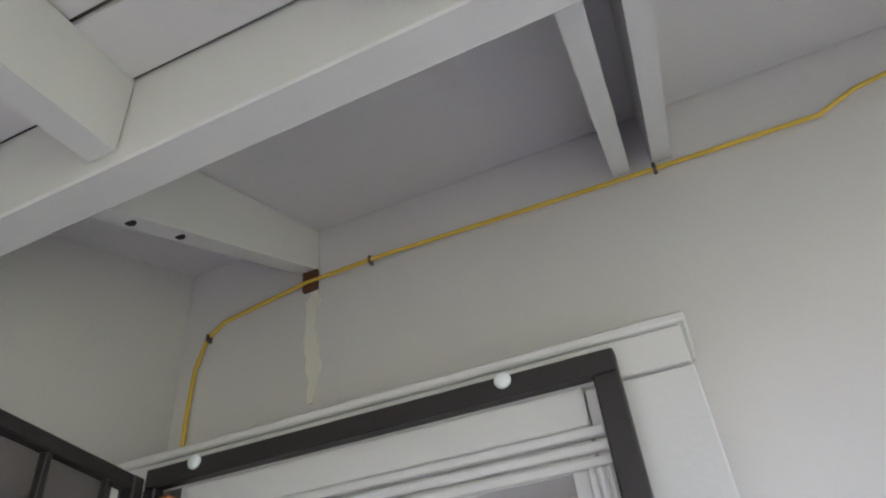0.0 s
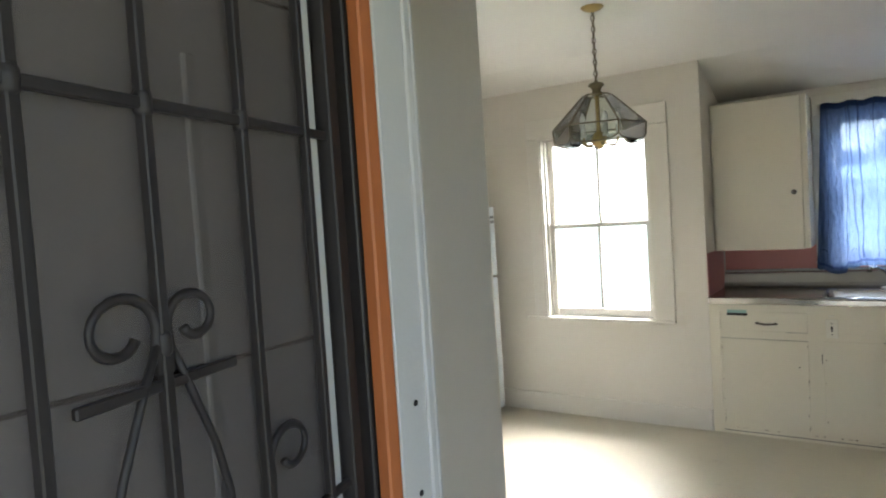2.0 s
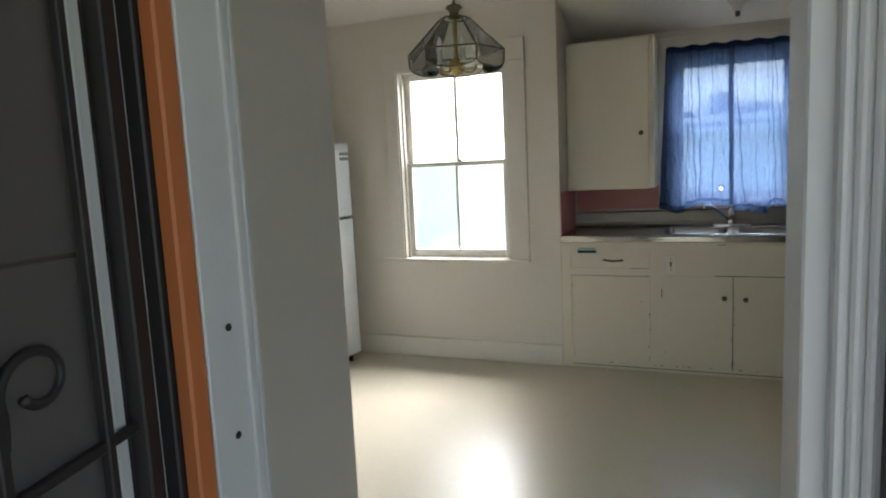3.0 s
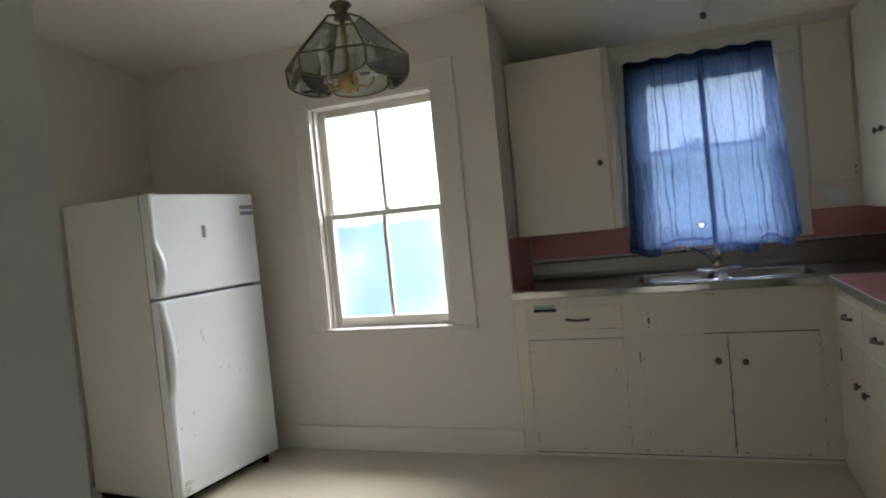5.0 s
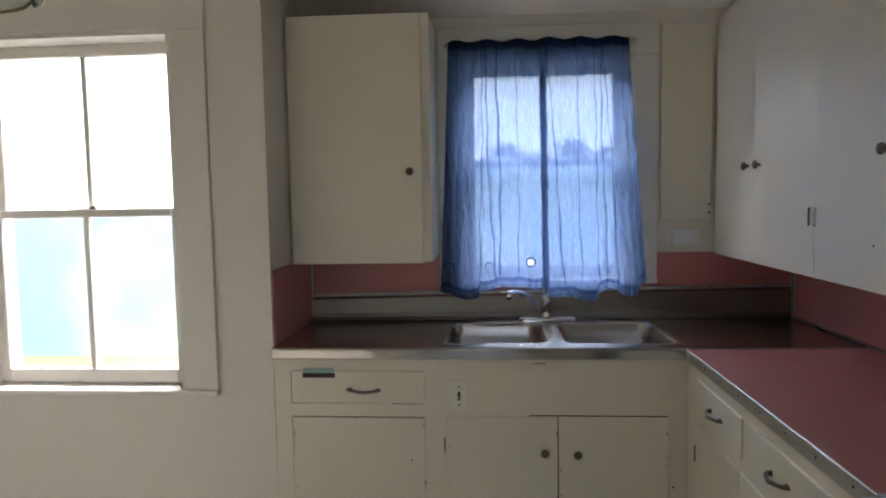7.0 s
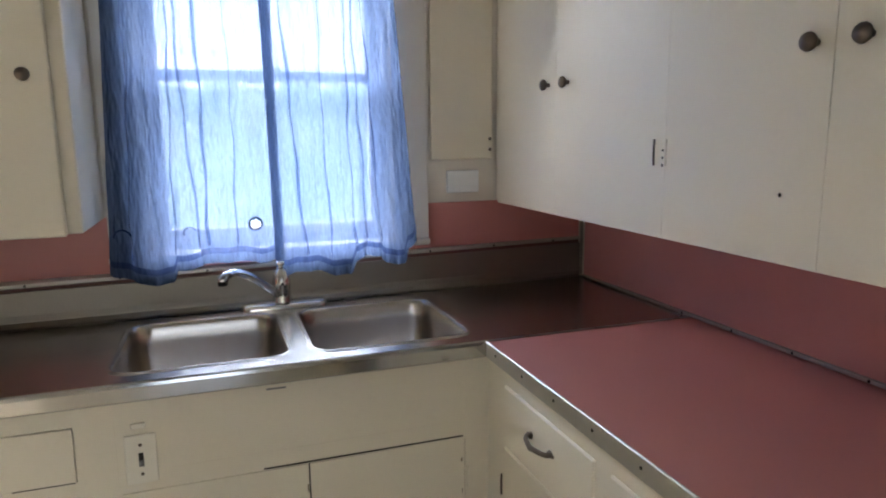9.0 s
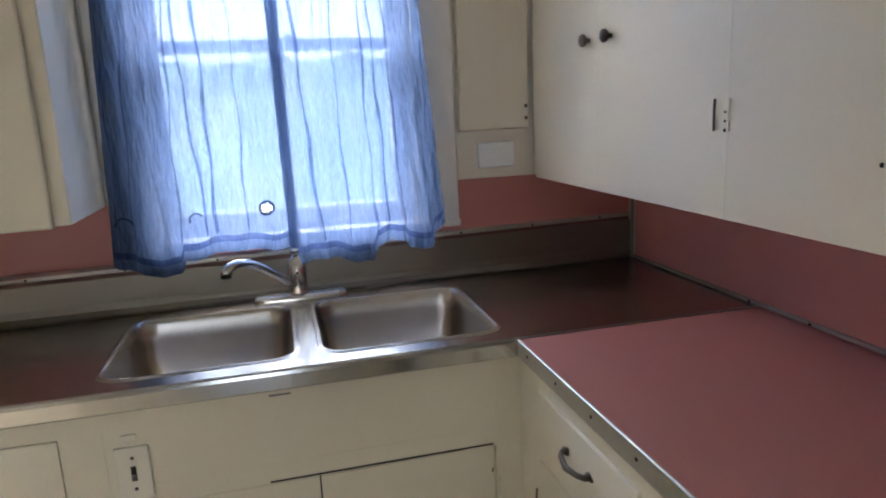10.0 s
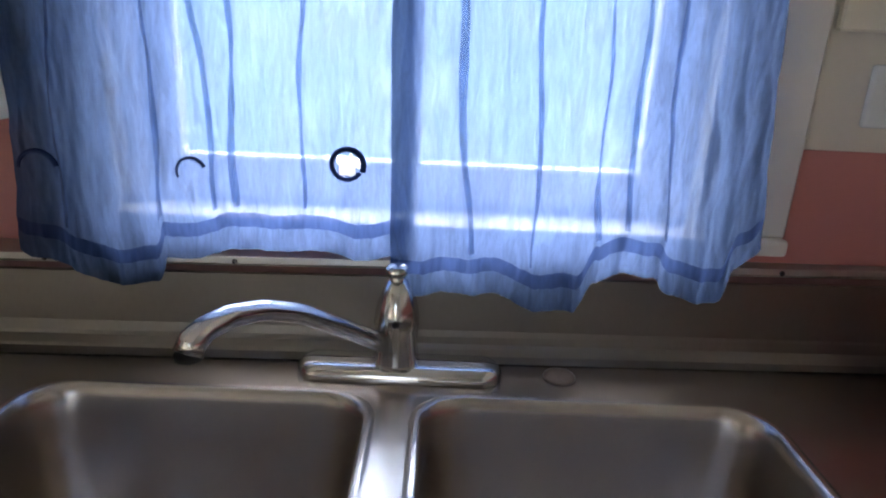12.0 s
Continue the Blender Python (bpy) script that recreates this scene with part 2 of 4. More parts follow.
def lathe(name, at, axis, profile, material, parent=None, sides=16):
    bm = bmesh.new()
    at, axis = Vector(at), Vector(axis).normalized()
    side = axis.orthogonal().normalized()
    up = axis.cross(side)
    rings = [[bm.verts.new(at + axis * d + max(r, 1e-4) * (math.cos(a) * side + math.sin(a) * up)) for a in [2 * math.pi * k / sides for k in range(sides)]] for d, r in profile]
    for a, b in zip(rings, rings[1:]):
        for k in range(sides):
            bm.faces.new((a[k], a[(k + 1) % sides], b[(k + 1) % sides], b[k]))
    bm.faces.new(rings[0][::-1])
    bm.faces.new(rings[-1])
    return mk(name, bm, material, parent, smooth=True)


def holed_wall(name, axis, a0, a1, d0, d1, z0, z1, holes, material, label):
    """A wall along 'x' or 'y' from a0 to a1, between the depths d0 and d1, with holes (a0, a1, z0, z1)."""
    bm = bmesh.new()
    cuts = sorted({a0, a1, *[h[0] for h in holes], *[h[1] for h in holes]})
    for s, e in zip(cuts, cuts[1:]):
        spans = [(z0, z1)]
        for h in holes:
            if h[0] < (s + e) / 2 < h[1]:
                spans = [(z0, h[2]), (h[3], z1)]
        for u, v in spans:
            if v - u > 0.001:
                add_box(bm, *((s, e, d0, d1) if axis == "x" else (d0, d1, s, e)), u, v)
    bmesh.ops.remove_doubles(bm, verts=bm.verts, dist=1e-4)
    return tagged(mk(name, bm, material), label, "wall", kind="structure")


def extrude_profile(name, pts, x0, x1, material, parent=None):
    """A closed outline of (y, z) drawn out along x."""
    bm = bmesh.new()
    a = [bm.verts.new((x0, y, z)) for y, z in pts]
    b = [bm.verts.new((x1, y, z)) for y, z in pts]
    for i in range(len(pts)):
        j = (i + 1) % len(pts)
        bm.faces.new((a[i], a[j], b[j], b[i]))
    bm.faces.new(a[::-1])
    bm.faces.new(b)
    return mk(name, bm, material, parent)


def taper(name, left, right, x0, x1, material, parent=None):
    """Like extrude_profile, with another outline at the far end."""
    bm = bmesh.new()
    a = [bm.verts.new((x0, y, z)) for y, z in left]
    b = [bm.verts.new((x1, y, z)) for y, z in right]
    for i in range(len(a)):
        j = (i + 1) % len(a)
        bm.faces.new((a[i], a[j], b[j], b[i]))
    bm.faces.new(a[::-1])
    bm.faces.new(b)
    return mk(name, bm, material, parent)


# ---- plan ----
XL, XR = -3.44, 1.10            # kitchen's side walls
YD0, YD1 = 1.77, 1.83           # wall with the entrance
YW = 5.16                       # window wall
YS = 5.745                      # wall behind the sink
XA = -1.05                      # alcove's side
DX0, DX1, DZ = -0.87, -0.04, 2.19   # entrance

# kitchen shell
floor = tagged(box("floor", XL, XR, YD0 - 0.03, YS, -0.08, 0.0, "floor"), "worn beige sheet vinyl kitchen floor", "floor", kind="structure")
holed_wall("wall_north", "x", XL - 0.15, XA, YW, YW + 0.2, 0, 2.75, [(-2.205, -1.40, 0.738, 2.08)], "wall", "cream painted plaster wall around the window")
holed_wall("wall_alcove", "x", XA - 0.15, XR + 0.15, YS, YS + 0.2, 0, 2.75, [(-0.36, 0.40, 1.08, 2.06)], "wall", "cream painted wall behind the sink")
tagged(box("wall_alcove_side", XA - 0.15, XA, YW + 0.2, YS, 0, 2.75, "wall"), "cream painted side wall of the sink alcove", "wall", kind="structure")
tagged(box("wall_west", XL - 0.15, XL, YD0, YW, 0, 2.75, "wall"), "cream painted side wall behind the refrigerator", "wall", kind="structure")
tagged(box("wall_east", XR, XR + 0.15, YD0, YS, 0, 2.75, "wall"), "cream painted wall behind the stove", "wall", kind="structure")
holed_wall("wall_south", "x", XL - 0.15, 2.6, YD0, YD1, 0, 3.02, [(-0.955, 0.0, 0, 2.235)], "porch", "painted wall with the entrance door opening")
# closet that narrows the way in
tagged(box("wall_partition", -1.55, -1.2, YD1, 2.58, 0, 2.6, "wall"), "cream painted plaster partition beside the entrance", "wall", kind="structure")
tagged(box("wall_partition_back", XL, -1.55, YD1, 2.58, 0, 2.6, "wall"), "cream painted closet wall", "wall", kind="structure")
tagged(box("wall_lining", 0.0, XR, YD1, YD1 + 0.012, 0, 2.6, "wall"), "cream painted inner face of the entrance wall", "wall", kind="structure")

# ceiling: flat, bending down at the window wall and sloping over the sink
top = [(YD1, 2.60), (3.6, 2.60), (4.3, 2.585), (4.75, 2.54), (YW, 2.46)]
bm = bmesh.new()
for x0, x1, prof in ((XL, XR, top), (XA, XR, [(YW, 2.46), (YS, 2.25)])):
    low = [[bm.verts.new((x, y, z)) for y, z in prof] for x in (x0, x1)]
    high = [[bm.verts.new((x, y, z + 0.12)) for y, z in prof] for x in (x0, x1)]
    for i in range(len(prof) - 1):
        bm.faces.new((low[0][i], low[1][i], low[1][i + 1], low[0][i + 1]))
        bm.faces.new((high[0][i], high[0][i + 1], high[1][i + 1], high[1][i]))
        for s in (0, 1):
            bm.faces.new((low[s][i], low[s][i + 1], high[s][i + 1], high[s][i]))
    for i in (0, -1):
        bm.faces.new((low[0][i], low[1][i], high[1][i], high[0][i]))
tagged(mk("ceiling", bm, "ceiling"), "white painted plaster ceiling sloping over the sink", "ceiling", kind="structure")

tagged(box("baseboard", XL, XA - 0.003, YW - 0.016, YW, 0, 0.145, "trim", bevel=0.004), "white painted wooden baseboard", "baseboard", kind="structure")
tagged(box("baseboard_partition", -1.2, -1.186, YD1, 2.58, 0, 0.12, "trim", bevel=0.004), "white painted wooden baseboard", "baseboard", kind="structure")


# ---- windows ----
def sash(win, name, x0, x1, y0, y1, z0, z1, rail, top_r, bot_r, bar):
    bm = bmesh.new()
    add_box(bm, x0, x0 + rail, y0, y1, z0, z1, 0.004)
    add_box(bm, x1 - rail, x1, y0, y1, z0, z1, 0.004)
    add_box(bm, x0 + rail, x1 - rail, y0 + 0.001, y1 - 0.001, z1 - top_r, z1, 0.004)
    add_box(bm, x0 + rail, x1 - rail, y0 + 0.001, y1 - 0.001, z0, z0 + bot_r, 0.004)
    if bar:
        xm = (x0 + x1) / 2
        add_box(bm, xm - 0.011, xm + 0.011, y0 + 0.002, y1 - 0.002, z0 + bot_r, z1 - top_r, 0.004)
    s = mk(name, bm, "trim", win)
    ym = (y0 + y1) / 2
    spans = [(x0 + rail, (x0 + x1) / 2 - 0.011), ((x0 + x1) / 2 + 0.011, x1 - rail)] if bar else [(x0 + rail, x1 - rail)]
    for a, b in spans:
        p = box("pane", a - 0.004, b + 0.004, ym - 0.002, ym + 0.002, z0 + bot_r - 0.004, z1 - top_r + 0.004, "glass")
        p.visible_shadow = False
        under(p, win)
    return s


def window(name, label, x0, x1, z0, z1, y, casing, zm, rail, bar_lower=True):
    """A double-hung window in the opening x0..x1, z0..z1 of a wall whose inner face is at y."""
    win = thing(name, ((x0 + x1) / 2, y, z0), label, "window")
    win["kind"] = "structure"
    cl, cr, ct = casing
    bm = bmesh.new()
    add_box(bm, cl, x0 - 0.004, y - 0.018, y, z0, z1 + 0.002, 0.003)
    add_box(bm, x1 + 0.004, cr, y - 0.018, y, z0, z1 + 0.002, 0.003)
    add_box(bm, cl, cr, y - 0.020, y, z1 + 0.003, ct, 0.003)
    mk("casing", bm, "trim", win)
    bm = bmesh.new()
    for a, b in ((x0 - 0.004, x0 + 0.008), (x1 - 0.008, x1 + 0.004)):
        add_box(bm, a, b, y - 0.012, y + 0.19, z0, z1)
    add_box(bm, x0 + 0.008, x1 - 0.008, y - 0.012, y + 0.19, z1 - 0.012, z1)
    for a, b in ((x0 + 0.008, x0 + 0.022), (x1 - 0.022, x1 - 0.008)):
        add_box(bm, a, b, y + 0.030, y + 0.056, z0, z1 - 0.012, 0.003)
    mk("jamb", bm, "trim", win)
    box("stool", cl - (0.07 if y < 5.5 else 0.004), cr + 0.002, y - 0.030, y + 0.06, z0 - 0.022, z0 + 0.001, "trim", win, 0.006, 2)
    box("sill", x0 - 0.03, x1 + 0.03, y + 0.0605, y + 0.23, z0 - 0.03, z0 + 0.004, "trim", win, 0.004)
    sash(win, "lower_sash", x0 + 0.010, x1 - 0.010, y + 0.060, y + 0.094, z0 + 0.006, zm + 0.016, rail, 0.032, 0.055, True)
    sash(win, "upper_sash", x0 + 0.010, x1 - 0.010, y + 0.098, y + 0.132, zm - 0.018, z1 - 0.013, rail, 0.045, 0.034, True)
    lathe("latch", ((x0 + x1) / 2 + 0.03, y + 0.076, zm + 0.016), (0, 0, 1), [(0, 0.014), (0.006, 0.014), (0.009, 0.009), (0.014, 0.006), (0.018, 0.0)], "knob", win, 10)
    return win


window("window_1", "white wooden double-hung window with divided panes", -2.205, -1.40, 0.738, 2.08, YW, (-2.31, -1.262, 2.226), 1.415, 0.045)
window("window_2", "white wooden double-hung window above the sink", -0.36, 0.40, 1.08, 2.06, YS, (-0.455, 0.51, 2.20), 1.605, 0.055)

# ---- entrance ----
tagged(box("wall_lining_hinge", -1.2, -0.955, YD1, YD1 + 0.012, 0, 2.6, "wall"), "cream painted inner face of the entrance wall", "wall", kind="structure")
tagged(box("wall_lining_head", -0.955, 0.0, YD1, YD1 + 0.012, 2.236, 2.6, "wall"), "cream painted inner face above the entrance", "wall", kind="structure")
frame_e = thing("door_frame", (DX0, YD0, 0), "white painted wooden entrance frame with moulded casing", "door frame")
frame_e["kind"] = "structure"
bm = bmesh.new()
add_box(bm, -0.954, -0.866, 1.602, 1.725, 0, 2.234, 0.003)
add_box(bm, -0.866, -0.858, 1.69, 1.71, 0, 2.19, 0.002)
add_box(bm, -0.866, -0.860, 1.714, 1.7245, 0, 2.19, 0.002)
mk("jamb_hinge", bm, "porchwood", frame_e)
box("jamb_latch", -0.046, -0.001, 1.602, 1.760, 0, 2.234, "porchwood", frame_e, 0.003)
bm = bmesh.new()
add_box(bm, -0.866, -0.046, 1.602, 1.745, 2.150, 2.234, 0.003)
mk("jamb_head", bm, "porchwood", frame_e)
# reeded casing on the porch side
def reeded(name, a0, a1, z0, z1, upright):
    bm = bmesh.new()
    add_box(bm, a0, a1, 1.592 if upright else 1.60, 1.6015 if upright else YD0 - 0.001, z0, z1, 0.003)
    n = 3
    for i in range(n):
        if upright:
            c = a0 + (a1 - a0) * (i + 0.5) / n
            add_box(bm, c - 0.006, c + 0.006, 1.582, 1.594, z0, z1, 0.004)
    return mk(name, bm, "porchwood", frame_e)


reeded("casing", -0.020, 0.026, 0, 2.149, True)
box("outer_casing", 0.002, 0.19, 1.603, YD0, 0, 2.285, "porchwood", frame_e, 0.003)
box("casing_head", -0.86, 0.0015, 1.589, 1.6015, 2.217, 2.286, "porchwood", frame_e, 0.003)
bm = bmesh.new()
for z, d in ((2.159, 1.590), (2.182, 1.586), (2.206, 1.582)):
    add_box(bm, -0.864, 0.026, d, 1.6015, z - 0.0085, z + 0.0085, 0.004, 2)
mk("head_beads", bm, "porchwood", frame_e)
box("casing_hinge", -0.985, -0.9555, 1.60, YD0, 0, 2.285, "porchwood", frame_e, 0.003)
box("drip_cap", -1.08, 0.20, 1.578, YD0, 2.354, 2.372, "porchwood", frame_e, 0.004)
box("cap_board", -1.06, 0.188, 1.590, YD0, 2.2865, 2.3535, "porchwood", frame_e, 0.003)
for z in (1.17, 0.985):
    lathe("screw_hole", (-0.8655, 1.655, z), (1, 0, 0), [(0, 0.007), (0.002, 0.006), (0.0025, 0.0)], "hole", frame_e, 8)
box("threshold", -0.865, -0.047, 1.605, YD1 + 0.02, 0, 0.018, "porchwood", frame_e, 0.004)

orange = tagged(box("orange_strip", -0.897, -0.866, 1.562, 1.600, 0.02, 2.268, "orange", bevel=0.004), "bare orange wooden furring strip beside the entrance", "wood strip")

# ---- security gate, standing open ----
gframe = thing("gate_frame", (0.05, 1.57, 0), "dark iron security gate frame fixed round the entrance", "gate frame")
box("head_bar", -0.93, 0.072, 1.555, 1.585, 2.287, 2.328, "iron", gframe, 0.003)
box("post", 0.029, 0.072, 1.555, 1.588, 0.0, 2.2865, "iron", gframe, 0.003)
box("hinge_post", -0.932, -0.900, 1.555, 1.585, 0.0, 2.2865, "iron", gframe, 0.003)
for x in (-0.80, -0.125):
    lathe("bolt_cap", (x, 1.5545, 2.318), (0, -1, 0), [(0, 0.016), (0.004, 0.016), (0.008, 0.012), (0.010, 0.0)], "enamel", gframe, 14)

gate = thing("security_gate", (0, 0, 0), "dark wrought iron security gate with scrolls, standing open", "gate")
GW, GH = 0.90, 2.30
bm = bmesh.new()
add_box(bm, 0.0, 0.034, -0.015, 0.015, 0.03, GH, 0.003)
add_box(bm, GW - 0.026, GW, -0.014, 0.014, 0.03, GH, 0.003)
add_box(bm, 0.034, GW - 0.026, -0.013, 0.013, GH - 0.028, GH, 0.003)
add_box(bm, 0.034, GW - 0.026, -0.013, 0.013, 0.03, 0.065, 0.003)
mk("leaf_frame", bm, "iron", gate)
BARS = (0.098, 0.268, 0.452, 0.620, 0.782)
for s in BARS:
    box("bar", s - 0.0078, s + 0.0078, -0.0078, 0.0078, 0.065, GH - 0.028, "iron", gate, 0.002)
for z in (1.700, 1.060, 0.45):
    box("rail", 0.034, GW - 0.026, -0.006, 0.006, z - 0.0075, z + 0.0075, "iron", gate, 0.002)
for s, z in ((0.452, 1.700), (0.620, 1.700), (0.268, 1.700), (0.452, 1.405)):
    lathe("collar", (s, 0, z - 0.016), (0, 0, 1), [(0, 0.009), (0.006, 0.0115), (0.026, 0.0115), (0.032, 0.009)], "iron", gate, 8)


def curl(s0, z0, way, size):
    """A flat bar that springs from an upright, arches over and winds inwards."""
    pts = [(s0, 0, z0 - 0.06), (s0 + way * 0.003, 0, z0 - 0.025)]
    for i in range(17):
        a = math.pi - i * 0.36
        r = size * (1 - i * 0.034)
        pts.append((s0 + way * (size + r * math.cos(a)), 0, z0 + r * math.sin(a) * 0.84))
    tube("scroll", pts, 0.0055, "iron", gate, 6, 1.3)


for s, z, ways in ((0.452, 1.428, (-1, 1)), (0.268, 1.184, (-1,)), (0.620, 1.184, (1,)), (0.452, 0.82, (-1, 1))):
    for w in ways:
        curl(s + 0.008 * w, z, w, 0.056 if w > 0 or z < 1.3 else 0.047)
for w in (-1, 1):
    tube("brace", [(0.452 + w * 0.010, 0, 1.405), (0.452 + w * 0.045, 0, 1.33), (0.452 + w * 0.078, 0, 1.255), (0.452 + w * 0.100, 0, 1.18), (0.452 + w * 0.108, 0, 1.06)], 0.006, "iron", gate, 6)
    box("stub", *sorted((0.452 + w * 0.008, 0.452 + w * 0.130)), -0.005, 0.005, 1.347, 1.361, "iron", gate, 0.002)
box("screen", 0.02, GW - 0.02, -0.023, -0.020, 0.05, GH - 0.015, "screen", gate)
bm = bmesh.new()
add_box(bm, 0.042, 0.068, -0.018, -0.009, 0.07, GH - 0.03, 0.003)
add_box(bm, 0.322, 0.345, -0.036, -0.026, 0.06, 1.79, 0.003)
mk("screen_stile", bm, "porchwood", gate)
gate.matrix_basis = pose(-0.92, 1.53, 0, 0, 0, math.degrees(math.atan2(-0.87, 0.2)))

# ---- porch ----
tagged(box("porch_floor", -1.25, 2.6, -2.2, 1.74, -0.16, 0.0, "concrete"), "grey concrete porch floor", "floor", kind="structure")
tagged(box("porch_wall_side", -1.25, -1.10, -2.2, YD0, 0.0, 3.2, "porch"), "pale grey painted side wall of the porch", "wall", kind="structure")
groove = bpy.data.objects["porch_wall_side"]
# thin dark strips laid on the wall, their colour standing in for shaded grooves
for z in (2.112, 1.995, 1.30):
    box("groove_strip", -1.099, -1.094, -2.0, 1.72, z - 0.004, z + 0.004, "knob", groove, 0.001)
SL = 0.315


def roof_z(y):
    return 3.0 - SL * (YD0 - max(y, 1.06)) - 0.02 * max(0, 1.06 - y)


def sag(x):
    return 0.03 * max(0, 0.2 - x) / 1.3


def sloped(name, x0, x1, y0, y1, low, high, material, parent=None):
    return extrude_profile(name, [(y0, roof_z(y0) + low), (y1, roof_z(y1) + low), (y1, roof_z(y1) + high), (y0, roof_z(y0) + high)], x0, x1, material, parent)


rng = random.Random(4)
tagged(extrude_profile("porch_roof", [(y, roof_z(y) + d) for y, d in ((-2.0, 0.016), (1.06, 0.016), (YD0, 0.016), (YD0, 0.06), (1.06, 0.06), (-2.0, 0.06))], -1.25, 2.7, "bark"), "painted board roof deck of the porch", "roof", kind="structure")
deck = bpy.data.objects["porch_roof"]
x = -1.10
while x < 2.6:
    w = rng.uniform(0.52, 0.62)
    for y0, y1 in ((0.885, 1.007), (0.50, 0.881), (0.10, 0.496), (-0.90, 0.096), (-1.9, -0.904)):
        p = sloped("panel", x + 0.004, min(x + w, 2.62) - 0.004, y0 + 0.001, y1 - rng.uniform(0.002, 0.007), rng.uniform(-0.004, 0.008), 0.0155, "porch")
        under(p, deck)
    x += w


p = sloped("panel", -1.098, 2.6, 1.062, YD0 - 0.003, 0.002, 0.0155, "porch")
under(p, deck)


def rafter(x, w=0.042, y0=-1.9, y1=1.010, drop=0.155):
    tagged(sloped("rafter", x - w / 2, x + w / 2, y0, y1, -drop - sag(x), -0.001, "porchwood"), "white painted porch roof rafter", "rafter", "porch rafters")


tagged(extrude_profile("rafter", [(1.09, 2.606), (YD0 - 0.002, 2.868), (YD0 - 0.002, roof_z(YD0) - 0.001), (1.09, roof_z(1.09) - 0.001)], -0.705, -0.655, "porchwood"), "white painted porch roof rafter", "rafter", "porch rafters")
rafter(0.178, 0.042, 1.09, YD0 - 0.002)
rafter(0.272, 0.042, 1.09, YD0 - 0.002)
rafter(1.10, 0.05, 1.09, YD0 - 0.002)
for x in (-1.07, -0.56, 0.05, 0.62, 1.3, 1.95):
    rafter(x, 0.055, -1.9, 1.010, 0.15)
bm = bmesh.new()
add_box(bm, -1.098, 2.6, 1.012, 1.088, 2.597, 2.788, 0.004)
bmesh.ops.bisect_plane(bm, geom=bm.verts[:] + bm.edges[:] + bm.faces[:], plane_co=(0.2, 0, 0), plane_no=(1, 0, 0))
for v in bm.verts:
    if v.co.z < 2.7:
        v.co.z -= sag(v.co.x)
tagged(mk("porch_beam", bm, "porchwood"), "white painted timber beam across the porch roof", "beam", kind="structure")
tagged(box("porch_post", 2.5, 2.6, 1.02, 1.10, 0, 2.6, "porchwood", bevel=0.004), "white painted porch post", "post")
rb = thing("rust_bracket", (-0.68, YD0, 2.80), "rusty iron bracket under the rafter end", "bracket")
box("bracket", -0.697, -0.652, YD0 - 0.016, YD0 - 0.002, 2.802, 2.866, "rust", rb, 0.002)
bm = bmesh.new()
edge = []
for i in range(19):
    k = i / 18
    w = (0.018 + 0.006 * rng.uniform(-1, 1)) * (1 if k > 0.2 else 0.35 + k * 3)
    c = -0.668 + 0.006 * math.sin(k * 7)
    edge.append([bm.verts.new((c + e * w, YD0 - d, 2.485 + 0.318 * k)) for e, d in ((-1, 0.0005), (-1, 0.004), (1, 0.006), (1, 0.0005))])
for p, q in zip(edge, edge[1:]):
    for i in range(4):
        bm.faces.new((p[i], p[(i + 1) % 4], q[(i + 1) % 4], q[i]))
bm.faces.new(edge[0])
bm.faces.new(edge[-1][::-1])
mk("peeling_strip", bm, "trim", rb)
for y in (1.30, 1.18):
    lathe("bolt_hole", (-0.68, y, 2.606 + 0.3864 * (y - 1.09) + 0.0005), (0, 0, -1), [(0, 0.012), (0.002, 0.011), (0.003, 0.0)], "hole", bpy.data.objects["rafter"], 8)
cable = thing("yellow_cable", (-0.9, YD0, 2.4), "yellow electric cable clipped along the porch wall", "cable")
cpts = [(-1.01, YD0 - 0.010, 2.395), (-1.012, YD0 - 0.010, 2.55), (-1.005, YD0 - 0.010, 2.68), (-0.975, YD0 - 0.010, 2.765), (-0.92, YD0 - 0.012, 2.80), (-0.68, YD0 - 0.024, 2.83), (-0.45, YD0 - 0.012, 2.845), (0.1, YD0 - 0.012, 2.845), (0.4, YD0 - 0.012, 2.84), (0.60, YD0 - 0.012, 2.838), (0.68, YD0 - 0.018, 2.87), (0.80, YD0 - 0.014, 2.895), (1.1, YD0 - 0.012, 2.90), (1.4, YD0 - 0.012, 2.905)]
cpts = [(x - 0.03 if x < -0.7 else x, y, z - (0.022 if x > 0 else 0.008)) for x, y, z in cpts]
tube("wire", cpts, 0.0058, "cable", cable, 8)
for x, z in ((-1.0, 2.755), (-0.49, 2.834), (0.25, 2.822)):
    box("clip", x - 0.004, x + 0.004, YD0 - 0.022, YD0, z - 0.011, z + 0.011, "knob", cable, 0.002)

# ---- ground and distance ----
# Glowing sheet added beyond the yard; its emission stands in for bright sky.
_m = bpy.data.materials.new("backdrop_glow")
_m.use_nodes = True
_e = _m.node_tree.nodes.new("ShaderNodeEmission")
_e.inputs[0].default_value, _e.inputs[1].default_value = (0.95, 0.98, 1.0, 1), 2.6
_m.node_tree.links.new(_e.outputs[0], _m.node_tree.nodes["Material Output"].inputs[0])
M["sky_glow"] = _m
tagged(box("backdrop", -150, 150, 70, 70.2, -0.17, 45, "sky_glow"), "glowing white sheet in place of the bright sky beyond the yard", "backdrop", kind="structure")

